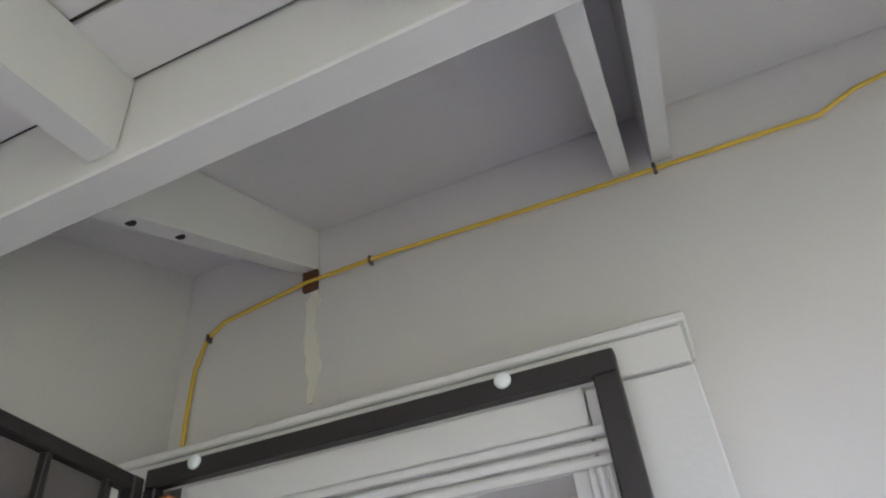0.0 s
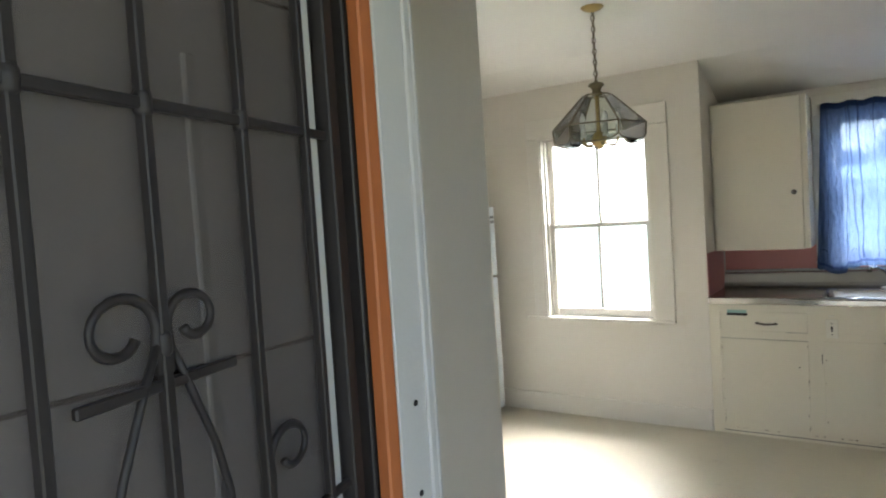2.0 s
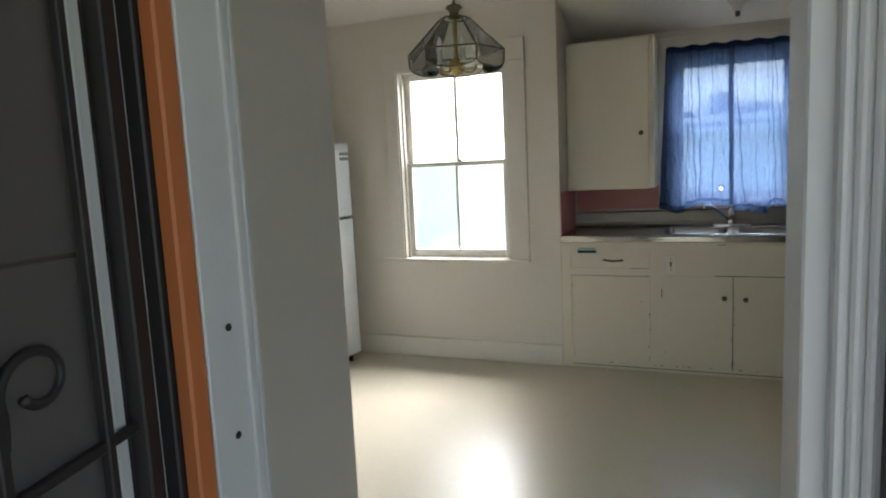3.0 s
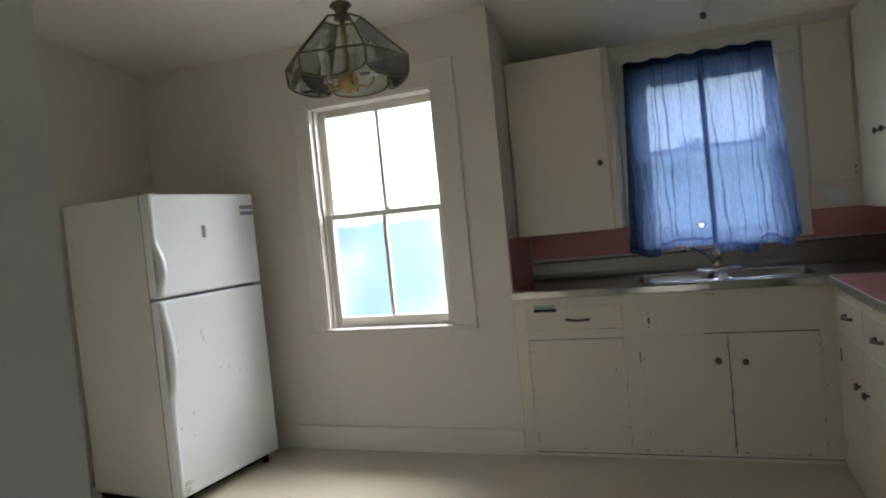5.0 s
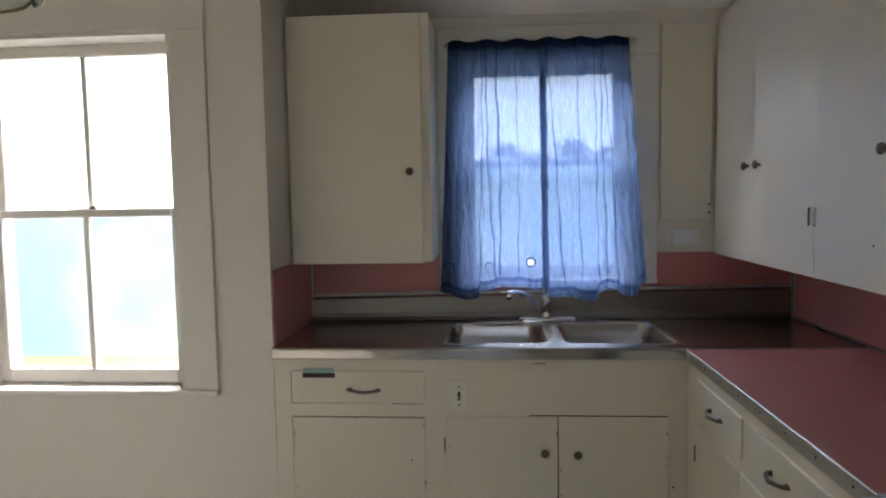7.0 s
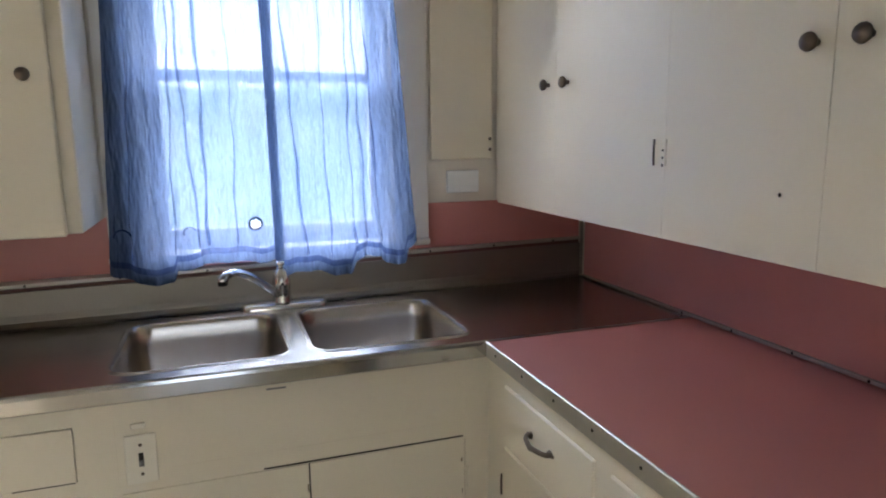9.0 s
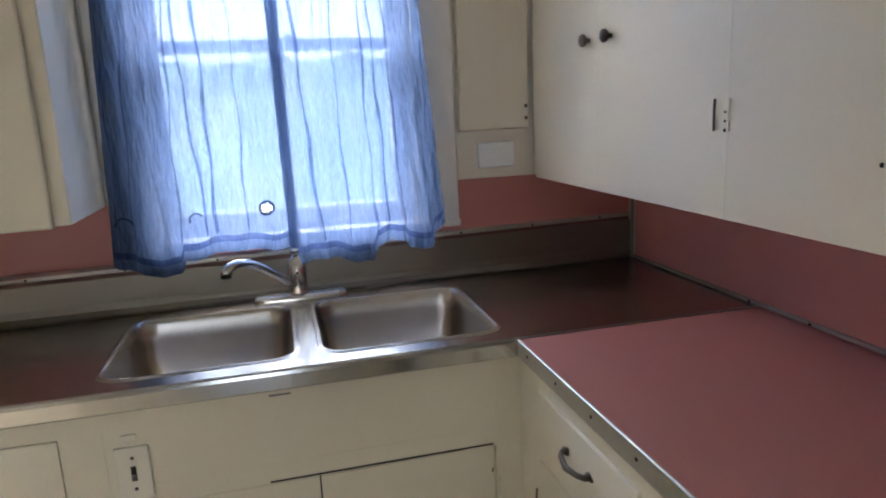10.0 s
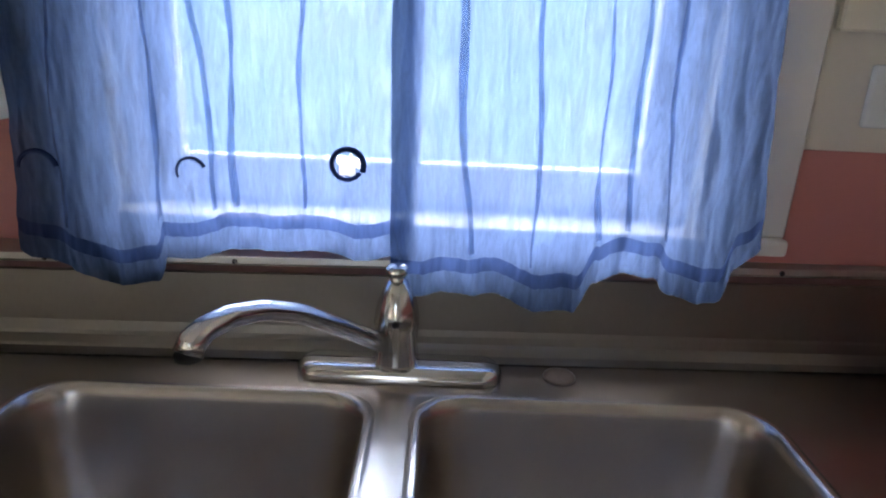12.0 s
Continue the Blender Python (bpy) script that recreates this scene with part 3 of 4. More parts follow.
tagged(box("ground", -400, 400, -400, 400, -0.5, -0.17, "grass"), "dry grassy ground outside", "ground", kind="structure")
# Made-up pale slab, there to keep the ground behind the sink window bright.
tagged(box("pavement", -1.9, 14, 6.2, 38, -0.168, -0.155, "paving"), "pale slab added to brighten the view through the lower panes", "pavement", kind="structure")
# Invented boards whose pale blue stands in for the lower panes' bluish brightness.
fence = thing("fence", (-5, 9.4, -0.17), "made-up pale blue board fence giving the lower panes their bluish brightness", "fence")
for i in range(70):
    x = -9.6 + i * 0.2
    box("board", x + 0.0006, x + 0.1994, 9.4, 9.42, -0.17, (1.40 if i < 39 else 1.84) + 0.02 * math.sin(i * 2.3), "fence", fence)
box("rail", -9.6, 4.4, 9.42, 9.47, 1.0, 1.09, "fence", fence)


def tree(x, y, h, seed):
    r = random.Random(seed)
    t = thing("tree", (x, y, -0.17), "leafy green tree beyond the yard", "tree", "yard trees")
    bm = bmesh.new()
    add_tube(bm, [(x, y, -0.17), (x + 0.05, y, h * 0.3), (x - 0.04, y, h * 0.55), (x, y, h * 0.8)], [0.16, 0.12, 0.08, 0.03], 8)
    for i in range(6):
        a, z = r.uniform(0, 6.28), h * r.uniform(0.35, 0.7)
        add_tube(bm, [(x, y, z), (x + math.cos(a) * 0.5, y + math.sin(a) * 0.5, z + 0.35), (x + math.cos(a) * 1.0, y + math.sin(a), z + 0.5)], [0.05, 0.03, 0.012], 5)
    mk("trunk", bm, "bark", t)
    bm = bmesh.new()
    for i in range(1500):
        a, e, d = r.uniform(0, 6.28), r.uniform(-1.2, 1.4), r.uniform(0.35, 1.0) ** 0.6
        c = Vector((x + 1.5 * d * math.cos(a) * math.cos(e), y + 1.5 * d * math.sin(a) * math.cos(e), h * 0.5 + h * 0.48 * d * math.sin(e)))
        c += Vector((r.gauss(0, 0.15), r.gauss(0, 0.15), r.gauss(0, 0.12)))
        u = Vector((r.gauss(0, 1), r.gauss(0, 1), r.gauss(0, 1))).normalized()
        v = u.orthogonal().normalized()
        s = r.uniform(0.09, 0.2)
        bm.faces.new([bm.verts.new(c + s * q) for q in (u, v * 0.6, -u, -v * 0.6)])
    tagged(mk("leaves", bm, "leaf", t), kind="stuff")


for i, (x, y, h) in enumerate(((-1.5, 42, 3.9), (0.6, 40, 4.6), (2.6, 43, 4.2), (4.6, 41, 4.9), (7.0, 42, 4.4), (9.5, 41, 4.8))):
    tree(x, y, h, 10 + i)


# ---- kitchen units ----
def knob(at, axis, parent, size=1.0):
    return lathe("knob", at, axis, [(d * size, r * size) for d, r in ((0, 0.006), (0.010, 0.006), (0.013, 0.013), (0.019, 0.016), (0.024, 0.014), (0.027, 0.0))], "knob", parent, 12)


def pull(at, along, out, parent, half=0.05):
    a, o, c = Vector(along), Vector(out), Vector(at)
    pts = [c - a * half, c - a * half + o * 0.012, c - a * half * 0.75 + o * 0.020, c + o * 0.026 - Vector((0, 0, 0.004)), c + a * half * 0.75 + o * 0.020, c + a * half + o * 0.012, c + a * half]
    bm = bmesh.new()
    add_tube(bm, pts, [0.008, 0.006, 0.0055, 0.0065, 0.0055, 0.006, 0.008], 8)
    for s in (-1, 1):
        add_tube(bm, [c + a * s * (half - 0.006) + o * 0.001, c + a * s * (half + 0.014) + o * 0.003], [0.008, 0.003], 8)
    return mk("handle", bm, "knob", parent, smooth=True)


def hinge(at, out, parent):
    o = Vector(out)
    c = Vector(at)
    return tube("hinge", [c + o * 0.003 + Vector((0, 0, -0.028)), c + o * 0.004 + Vector((0, 0, -0.01)), c + o * 0.004 + Vector((0, 0, 0.01)), c + o * 0.003 + Vector((0, 0, 0.028))], 0.0024, "knob" if random.random() < 0.4 else "cab", parent, 6)


def skewed(ob, axis, deg):
    """Hang a door a little out of true."""
    ob.matrix_basis = ob.matrix_basis @ Matrix.Rotation(radians(deg), 4, axis)
    return ob


FY = 5.158          # face of the sink run
base = thing("sink_cabinet", (-0.28, 5.45, 0), "cream painted wooden base cabinet under the sink", "cabinet")
box("toe_board", XA + 0.003, 0.478, FY + 0.003, 5.70, 0.0, 0.0195, "cab", base)
bm = bmesh.new()
add_box(bm, XA + 0.002, -0.985, FY, FY + 0.02, 0.022, 0.862)
add_box(bm, -0.985, 0.482, FY, FY + 0.02, 0.812, 0.862)
add_box(bm, -0.985, 0.482, FY + 0.0005, FY + 0.0195, 0.636, 0.686)
add_box(bm, -0.985, 0.482, FY + 0.0005, FY + 0.0195, 0.022, 0.038)
add_box(bm, -0.476, -0.398, FY, FY + 0.02, 0.022, 0.812)
add_box(bm, 0.418, 0.482, FY, FY + 0.02, 0.022, 0.812)
add_box(bm, -0.398, 0.418, FY + 0.001, FY + 0.02, 0.686, 0.812)
add_box(bm, -0.984, 0.4175, FY + 0.005, FY + 0.0185, 0.0385, 0.6355)
add_box(bm, -0.984, -0.4765, FY + 0.005, FY + 0.0185, 0.6865, 0.8115)
add_box(bm, XA + 0.002, 0.482, FY + 0.02, 5.70, 0.024, 0.60)
mk("carcass", bm, "cab", base)
skewed(box("drawer", -0.980, -0.4785, FY - 0.002, FY + 0.016, 0.688, 0.810, "cab", base, 0.001), "Y", 0.35)
pull((-0.707, FY - 0.004, 0.739), (1, 0, -0.02), (0, -1, 0), base, 0.052)
box("broken_gap", -0.938, -0.815, FY - 0.0065, FY - 0.003, 0.786, 0.802, "hole", base)
box("tape", -0.935, -0.820, FY - 0.0062, FY - 0.003, 0.803, 0.822, "tape", base)
skewed(box("door", -0.983, -0.478, FY - 0.002, FY + 0.016, 0.040, 0.632, "cab", base, 0.001), "Y", 0.25)
box("door", -0.394, 0.013, FY - 0.002, FY + 0.016, 0.042, 0.640, "cab", base, 0.001)
skewed(box("door", 0.018, 0.414, FY - 0.002, FY + 0.016, 0.042, 0.641, "cab", base, 0.001), "Y", -0.4)
# dark strips laid on the front, painted shade for the door and floor joints
for a, b, u, v in ((0.0132, 0.0176, 0.042, 0.640), (-0.985, 0.478, 0.0200, 0.0235), (-0.09, 0.412, 0.6425, 0.6465), (-0.60, -0.482, 0.6845, 0.687), (-0.98, -0.48, 0.634, 0.636)):
    box("joint_shade", a, b, FY - 0.0012, FY - 0.0002, u, v, "hole", base)
knob((-0.035, FY - 0.004, 0.508), (0, -1, 0), base)
knob((0.085, FY - 0.004, 0.503), (0, -1, 0), base)
for x in (-0.975, -0.405, 0.424):
    for z in (0.13, 0.53):
        hinge((x, FY - 0.002, z), (0, -1, 0), base)
for x, z in ((-0.53, 0.47), (0.43, 0.38)):
    lathe("screw_hole", (x, FY - 0.0045, z), (0, -1, 0), [(0, 0.004), (0.001, 0.003), (0.0015, 0)], "hole", base, 6)

chips = random.Random(21)
bm = bmesh.new()
for i in range(44):
    x = chips.choice((-0.975, -0.486, -0.388, 0.008, 0.024, 0.405)) + chips.uniform(-0.004, 0.004)
    z = chips.uniform(0.05, 0.60) if i % 3 else chips.uniform(0.045, 0.10)
    add_box(bm, x, x + chips.uniform(0.002, 0.005), FY - 0.0032, FY - 0.001, z, z + chips.uniform(0.004, 0.022))
for i in range(22):
    x = chips.uniform(-0.96, 0.40)
    add_box(bm, x, x + chips.uniform(0.004, 0.02), FY - 0.0032, FY - 0.001, 0.0435, 0.0435 + chips.uniform(0.002, 0.006))
tagged(mk("paint_chips", bm, "chip", base), kind="stuff")

sw = thing("light_switch", (-0.349, FY, 0.66), "ivory plastic toggle switch plate on the cabinet front", "switch")
box("plate", -0.382, -0.316, FY - 0.005, FY, 0.661, 0.776, "plate", sw, 0.003, 2)
box("toggle_slot", -0.354, -0.344, FY - 0.0062, FY - 0.0052, 0.702, 0.734, "hole", sw)
box("toggle", -0.353, -0.345, FY - 0.014, FY - 0.0064, 0.706, 0.718, "grey", sw, 0.002)
for z in (0.684, 0.752):
    lathe("screw", (-0.349, FY - 0.0052, z), (0, -1, 0), [(0, 0.004), (0.001, 0.0035), (0.0015, 0)], "knob", sw, 8)
box("old_bracket", -0.366, -0.335, FY - 0.005, FY - 0.0005, 0.790, 0.803, "plate", sw, 0.002)

BX = 0.482          # face of the side run
side = thing("drawer_cabinet", (0.8, 4.58, 0), "cream painted base cabinet with drawers beside the stove", "cabinet")
box("toe_board", BX + 0.003, XR - 0.004, 3.99, FY, 0.0, 0.0195, "cab", side)
bm = bmesh.new()
add_box(bm, BX, XR - 0.002, 3.985, FY - 0.001, 0.024, 0.862)
mk("carcass", bm, "cab", side)
box("drawer", BX - 0.006, BX + 0.01, 4.645, 5.045, 0.690, 0.815, "cab", side, 0.003)
box("drawer", BX - 0.006, BX + 0.01, 4.05, 4.59, 0.690, 0.815, "cab", side, 0.003)
box("door", BX - 0.006, BX + 0.01, 4.665, 5.045, 0.045, 0.655, "cab", side, 0.003)
box("door", BX - 0.006, BX + 0.01, 4.05, 4.655, 0.045, 0.655, "cab", side, 0.003)
pull((BX - 0.006, 4.85, 0.752), (0, 1, 0.03), (-1, 0, 0), side, 0.046)
pull((BX - 0.006, 4.395, 0.745), (0, 1, -0.04), (-1, 0, 0), side, 0.046)
knob((BX - 0.006, 4.725, 0.49), (-1, 0, 0), side)
knob((BX - 0.006, 4.60, 0.487), (-1, 0, 0), side)
for y in (5.055, 4.04):
    for z in (0.13, 0.55):
        hinge((BX - 0.003, y, z), (-1, 0, 0), side)


# stainless sink top with two bowls
def rounded(x0, x1, y0, y1, r, n=5):
    out = []
    for cx, cy, a0 in ((x1 - r, y1 - r, 0), (x0 + r, y1 - r, 90), (x0 + r, y0 + r, 180), (x1 - r, y0 + r, 270)):
        for i in range(n + 1):
            a = radians(a0 + 90 * i / n)
            out.append((cx + r * math.cos(a), cy + r * math.sin(a)))
    return out


sink = thing("sink", (0.02, 5.4, 0.9), "stainless steel double bowl sink top with drainboards", "sink")
TX0, TX1, TY0, TY1, TZ = XA + 0.006, XR - 0.006, 5.132, 5.728, 0.905
bowls = [(-0.402, -0.014, 5.190, 5.592), (0.048, 0.450, 5.190, 5.592)]
bm = bmesh.new()
cells_x = [TX0, -0.44, 0.0165, 0.49, TX1]
for ci in range(4):
    xa, xb = cells_x[ci], cells_x[ci + 1]
    if ci in (1, 2):
        bx0, bx1, by0, by1 = bowls[ci - 1]
        inner = [bm.verts.new((px, py, TZ)) for px, py in rounded(bx0 - 0.013, bx1 + 0.013, by0 - 0.013, by1 + 0.013, 0.062)]
        outer = []
        cx, cy = (xa + xb) / 2, (TY0 + TY1) / 2
        for v in inner:
            mx, my = (bx0 + bx1) / 2, (by0 + by1) / 2
            sx, sy = (v.co.x - mx) / ((bx1 - bx0) / 2), (v.co.y - my) / ((by1 - by0) / 2)
            k = max(abs(sx), abs(sy))
            sx, sy = sx / k, sy / k
            outer.append(bm.verts.new(((xa + xb) / 2 + sx * (xb - xa) / 2, (TY0 + TY1) / 2 + sy * (TY1 - TY0) / 2, TZ)))
        corners = {}
        n = len(inner)
        for i in range(n):
            j = (i + 1) % n
            bm.faces.new((inner[i], inner[j], outer[j], outer[i]))
        for qx in (xa, xb):
            for qy in (TY0, TY1):
                near = sorted(outer, key=lambda v: (v.co.x - qx) ** 2 + (v.co.y - qy) ** 2)
                if (near[0].co - Vector((qx, qy, TZ))).length > 0.002:
                    a = min((v for v in outer if abs(v.co.x - qx) < 1e-4), key=lambda v: abs(v.co.y - qy))
                    b = min((v for v in outer if abs(v.co.y - qy) < 1e-4), key=lambda v: abs(v.co.x - qx))
                    bm.faces.new((a, b, bm.verts.new((qx, qy, TZ))))
        prev = inner
        for dz, ins, rad in ((0.0022, -0.010, 0.060), (0.0038, -0.006, 0.056), (0.0034, -0.002, 0.052), (0.0006, 0.001, 0.05), (-0.004, 0.003, 0.05), (-0.012, 0.006, 0.05), (-0.06, 0.010, 0.05), (-0.145, 0.018, 0.055), (-0.165, 0.026, 0.06), (-0.175, 0.045, 0.06), (-0.179, 0.10, 0.06)):
            ring = [bm.verts.new((px, py, TZ + dz)) for px, py in rounded(bx0 + ins, bx1 - ins, by0 + ins, by1 - ins, rad)]
            for i in range(n):
                j = (i + 1) % n
                f = bm.faces.new((prev[i], prev[j], ring[j], ring[i]))
                f.smooth = True
            prev = ring
        bm.faces.new(prev)
    else:
        bm.faces.new([bm.verts.new(p) for p in ((xa, TY0, TZ), (xb, TY0, TZ), (xb, TY1, TZ), (xa, TY1, TZ))])
bmesh.ops.remove_doubles(bm, verts=bm.verts, dist=0.0008)
me_top = mk("worktop", bm, "steel", sink)
for p in me_top.data.polygons:
    p.use_smooth = abs(p.normal.z) < 0.98
extrude_profile("front_lip", [(5.132, 0.9055), (5.127, 0.902), (5.125, 0.895), (5.125, 0.866), (5.128, 0.862), (5.134, 0.862), (5.134, 0.9045)], TX0, BX - 0.018, "lip", sink)
# the wall behind is a little out of square: the upstand's foot comes forward at one end
taper("upstand", [(5.640, 0.9062), (5.656, 0.910), (5.668, 0.922), (5.674, 0.94), (5.676, 1.000), (5.738, 1.000), (5.738, 0.9062)],
      [(5.712, 0.9062), (5.724, 0.910), (5.733, 0.922), (5.735, 0.94), (5.736, 1.026), (5.744, 1.026), (5.744, 0.9062)], TX0, TX1, "steel_dim", sink)
for bx0, bx1, by0, by1 in bowls:
    c = ((bx0 + bx1) / 2, (by0 + by1) / 2, TZ - 0.1788)
    lathe("drain", c, (0, 0, 1), [(0, 0.042), (0.003, 0.040), (0.003, 0.028), (0.001, 0.020), (0.0012, 0.0)], "steel", sink, 20)
lathe("hole_cover", (0.222, 5.655, TZ + 0.0005), (0, 0, 1), [(0, 0.021), (0.003, 0.020), (0.006, 0.014), (0.007, 0.0)], "knob", sink, 16)

bead = taper("edging_back", [(5.672, 1.0125), (5.670, 1.016), (5.672, 1.0235), (5.738, 1.0245), (5.738, 1.0125)],
             [(5.733, 1.0385), (5.731, 1.042), (5.733, 1.0495), (5.7385, 1.0505), (5.7385, 1.0385)], XA + 0.012, XR - 0.012, "edge")
tagged(bead, "metal edging strip along the sink upstand", "edging", kind="structure")
# dark brown strip between the upstand's top and the edging
taper("slot_strip", [(5.684, 1.0005), (5.684, 1.012), (5.738, 1.012), (5.738, 1.0005)],
      [(5.7365, 1.0265), (5.7365, 1.038), (5.7385, 1.038), (5.7385, 1.0265)], XA + 0.012, XR - 0.012, "slot_brown", bead)
for i in range(9):
    k = (0.14 + i * 0.235) / (XR - XA)
    lathe("nail", (-0.9 + i * 0.235, 5.671 + 0.061 * k, 1.018 + 0.026 * k), (0, -1, 0), [(0, 0.004), (0.002, 0.003), (0.0025, 0)], "hole", bead, 6)

# tap
tap = thing("tap", (0.014, 5.648, TZ), "chrome single lever kitchen tap with a long swung spout", "tap")
bm = bmesh.new()
pl = []
for dz, ins in ((0.0005, 0.0), (0.010, 0.0), (0.018, 0.006), (0.021, 0.016)):
    pl.append([bm.verts.new((px, py, TZ + dz)) for px, py in rounded(-0.108 + ins, 0.147 - ins, 5.620 + ins, 5.676 - ins, 0.0275 - ins * 0.9, 8)])
for a, b in zip(pl, pl[1:]):
    for i in range(len(a)):
        bm.faces.new((a[i], a[(i + 1) % len(a)], b[(i + 1) % len(a)], b[i]))
bm.faces.new(pl[-1])
mk("base_plate", bm, "chrome", tap, smooth=True)
lathe("body", (0.014, 5.648, TZ + 0.018), (0, 0, 1), [(0, 0.030), (0.006, 0.029), (0.020, 0.0265), (0.048, 0.026), (0.052, 0.0275), (0.060, 0.0275), (0.078, 0.025), (0.096, 0.018), (0.108, 0.012), (0.112, 0.0)], "chrome", tap, 20)
tube("lever", [(0.014, 5.650, TZ + 0.112), (0.014, 5.647, TZ + 0.124), (0.013, 5.643, TZ + 0.136)], [0.0105, 0.0085, 0.010], "chrome", tap, 12, 0.9)
lathe("lever_cap", (0.013, 5.642, TZ + 0.136), (0, -0.15, 1), [(0, 0.012), (0.004, 0.0135), (0.009, 0.013), (0.012, 0.009), (0.013, 0.0)], "chrome", tap, 14)
lathe("set_screw", (0.014, 5.6205, TZ + 0.080), (0, -1, 0), [(0, 0.005), (0.002, 0.004), (0.0025, 0)], "hole", tap, 8)
sp = [(0.004, 5.638, TZ + 0.046), (-0.020, 5.612, TZ + 0.068), (-0.050, 5.578, TZ + 0.098), (-0.082, 5.540, TZ + 0.128), (-0.110, 5.502, TZ + 0.147), (-0.130, 5.470, TZ + 0.154), (-0.144, 5.448, TZ + 0.152), (-0.152, 5.436, TZ + 0.145), (-0.155, 5.431, TZ + 0.135)]
tube("spout", sp, [0.013, 0.0118, 0.0112, 0.011, 0.011, 0.0115, 0.012, 0.0132, 0.0138], "chrome", tap, 14)
lathe("aerator", (-0.155, 5.431, TZ + 0.1355), (0, 0, -1), [(0, 0.0125), (0.005, 0.0125), (0.006, 0.010), (0.004, 0.0)], "hole", tap, 12)

# pink laminate worktop and splashbacks
wt = thing("worktop", (0.79, 4.57, 0.9), "pink laminate worktop with metal edging", "worktop")
box("top", 0.470, XR - 0.002, 3.985, 5.130, 0.866, 0.901, "pink", wt)
bm = bmesh.new()
add_box(bm, 0.463, 0.4695, 3.985, 5.125, 0.862, 0.9035, 0.002)
add_box(bm, 0.463, XR - 0.004, 3.978, 3.9845, 0.862, 0.9035, 0.002)
add_box(bm, 0.470, XR - 0.004, 5.128, 5.1315, 0.9012, 0.9042)
mk("edging", bm, "edge", wt)
for i in range(8):
    lathe("nail", (0.4629, 4.05 + i * 0.145, 0.884), (-1, 0, 0), [(0, 0.004), (0.0015, 0.003), (0.002, 0)], "hole", wt, 6)
tagged(box("splashback_side", XR - 0.008, XR - 0.001, 3.2, 5.70, 0.9065, 1.192, "pink"), "pink laminate splashback", "splashback", kind="structure")
bm = bmesh.new()
add_box(bm, XA + 0.008, -0.456, YS - 0.006, YS - 0.001, 1.00, 1.195)
add_box(bm, 0.511, XR - 0.01, YS - 0.006, YS - 0.001, 1.00, 1.195)
add_box(bm, -0.456, 0.511, YS - 0.006, YS - 0.001, 1.00, 1.056)
tagged(mk("splashback_back", bm, "pink"), "pink laminate splashback", "splashback", kind="structure")
tagged(box("splashback_alcove", XA + 0.001, XA + 0.007, FY + 0.01, YS - 0.002, 0.907, 1.19, "pink"), "pink laminate splashback", "splashback", kind="structure")
for i in range(6):
    lathe("nail", (XR - 0.0192, 4.2 + i * 0.19, 0.911), (-1, 0, 0), [(0, 0.004), (0.0015, 0.003), (0.002, 0)], "hole", wt, 6)
box("scratch", -0.075, -0.030, FY - 0.0006, FY + 0.001, 0.838, 0.842, "grey", base)
bm = bmesh.new()
add_box(bm, XR - 0.019, XR - 0.0085, 3.99, 5.715, 0.9062, 0.9155, 0.002)
add_box(bm, XR - 0.016, XR - 0.0085, 5.712, 5.720, 0.907, 1.19)
add_box(bm, XA + 0.0075, XA + 0.014, 5.690, 5.698, 0.907, 1.19)
tagged(mk("edging_side", bm, "edge"), "metal edging strip along the worktop", "edging", kind="structure")

# upper cabinets
uc = thing("wall_cabinet", (-0.76, 5.58, 1.19), "cream painted wall cabinet with one door", "cabinet")
box("body", XA + 0.003, -0.463, 5.425, YS - 0.001, 1.192, 2.188, "cab", uc, 0.003)
box("door", XA + 0.012, -0.496, 5.405, 5.4235, 1.188, 2.184, "cab", uc, 0.004)
knob((-0.546, 5.405, 1.561), (0, -1, 0), uc)
for z in (1.32, 2.02):
    hinge((XA + 0.03, 5.407, z), (0, -1, 0), uc)

UX = 0.755
us = thing("wall_cabinet", (0.93, 4.86, 1.19), "cream painted wall cabinet with four doors", "cabinet")
box("body", UX + 0.004, XR - 0.002, 3.985, YS - 0.007, 1.195, 2.215, "cab", us, 0.003)
for a, b in ((5.319, 5.715), (4.839, 5.3184), (4.4476, 4.8384), (3.985, 4.4468)):
    box("door", UX, UX + 0.0035, a, b, 1.190, 2.205, "cab", us, 0.0004)
for y in (5.360, 5.252, 4.480, 4.388):
    knob((UX, y, 1.554), (-1, 0, 0), us)
for y in (4.872, 4.832, 4.003):
    for z in (1.375, 2.06):
        hinge((UX, y, z), (-1, 0, 0), us)
lathe("screw_hole", (UX - 0.0005, 4.53, 1.309), (-1, 0, 0), [(0, 0.004), (0.001, 0.003), (0.0015, 0)], "hole", us, 6)
for y, z, h in ((4.846, 1.345, 0.006), (4.846, 1.362, 0.004), (4.846, 1.378, 0.004)):
    box("chip", UX - 0.0006, UX + 0.001, y - 0.003, y + 0.003, z, z + h, "hole", us)
uh = thing("wall_cabinet", (0.92, 3.6, 1.19), "white wall cabinet above the stove", "cabinet")
box("body", UX + 0.012, XR - 0.002, 3.20, 3.975, 1.192, 2.215, "enamel", uh, 0.003)
box("door", UX - 0.008, UX + 0.011, 3.20, 3.968, 1.190, 2.205, "enamel", uh, 0.003)
hb = thing("wall_hatch", (0.65, YS, 1.34), "cream painted flat hatch door beside the window", "hatch")
box("door", 0.522, UX - 0.012, YS - 0.014, YS - 0.0005, 1.338, 2.19, "cab", hb, 0.003)
for z in (1.37, 1.405):
    lathe("screw", (UX - 0.022, YS - 0.0145, z), (0, -1, 0), [(0, 0.006), (0.002, 0.005), (0.003, 0)], "knob", hb, 8)
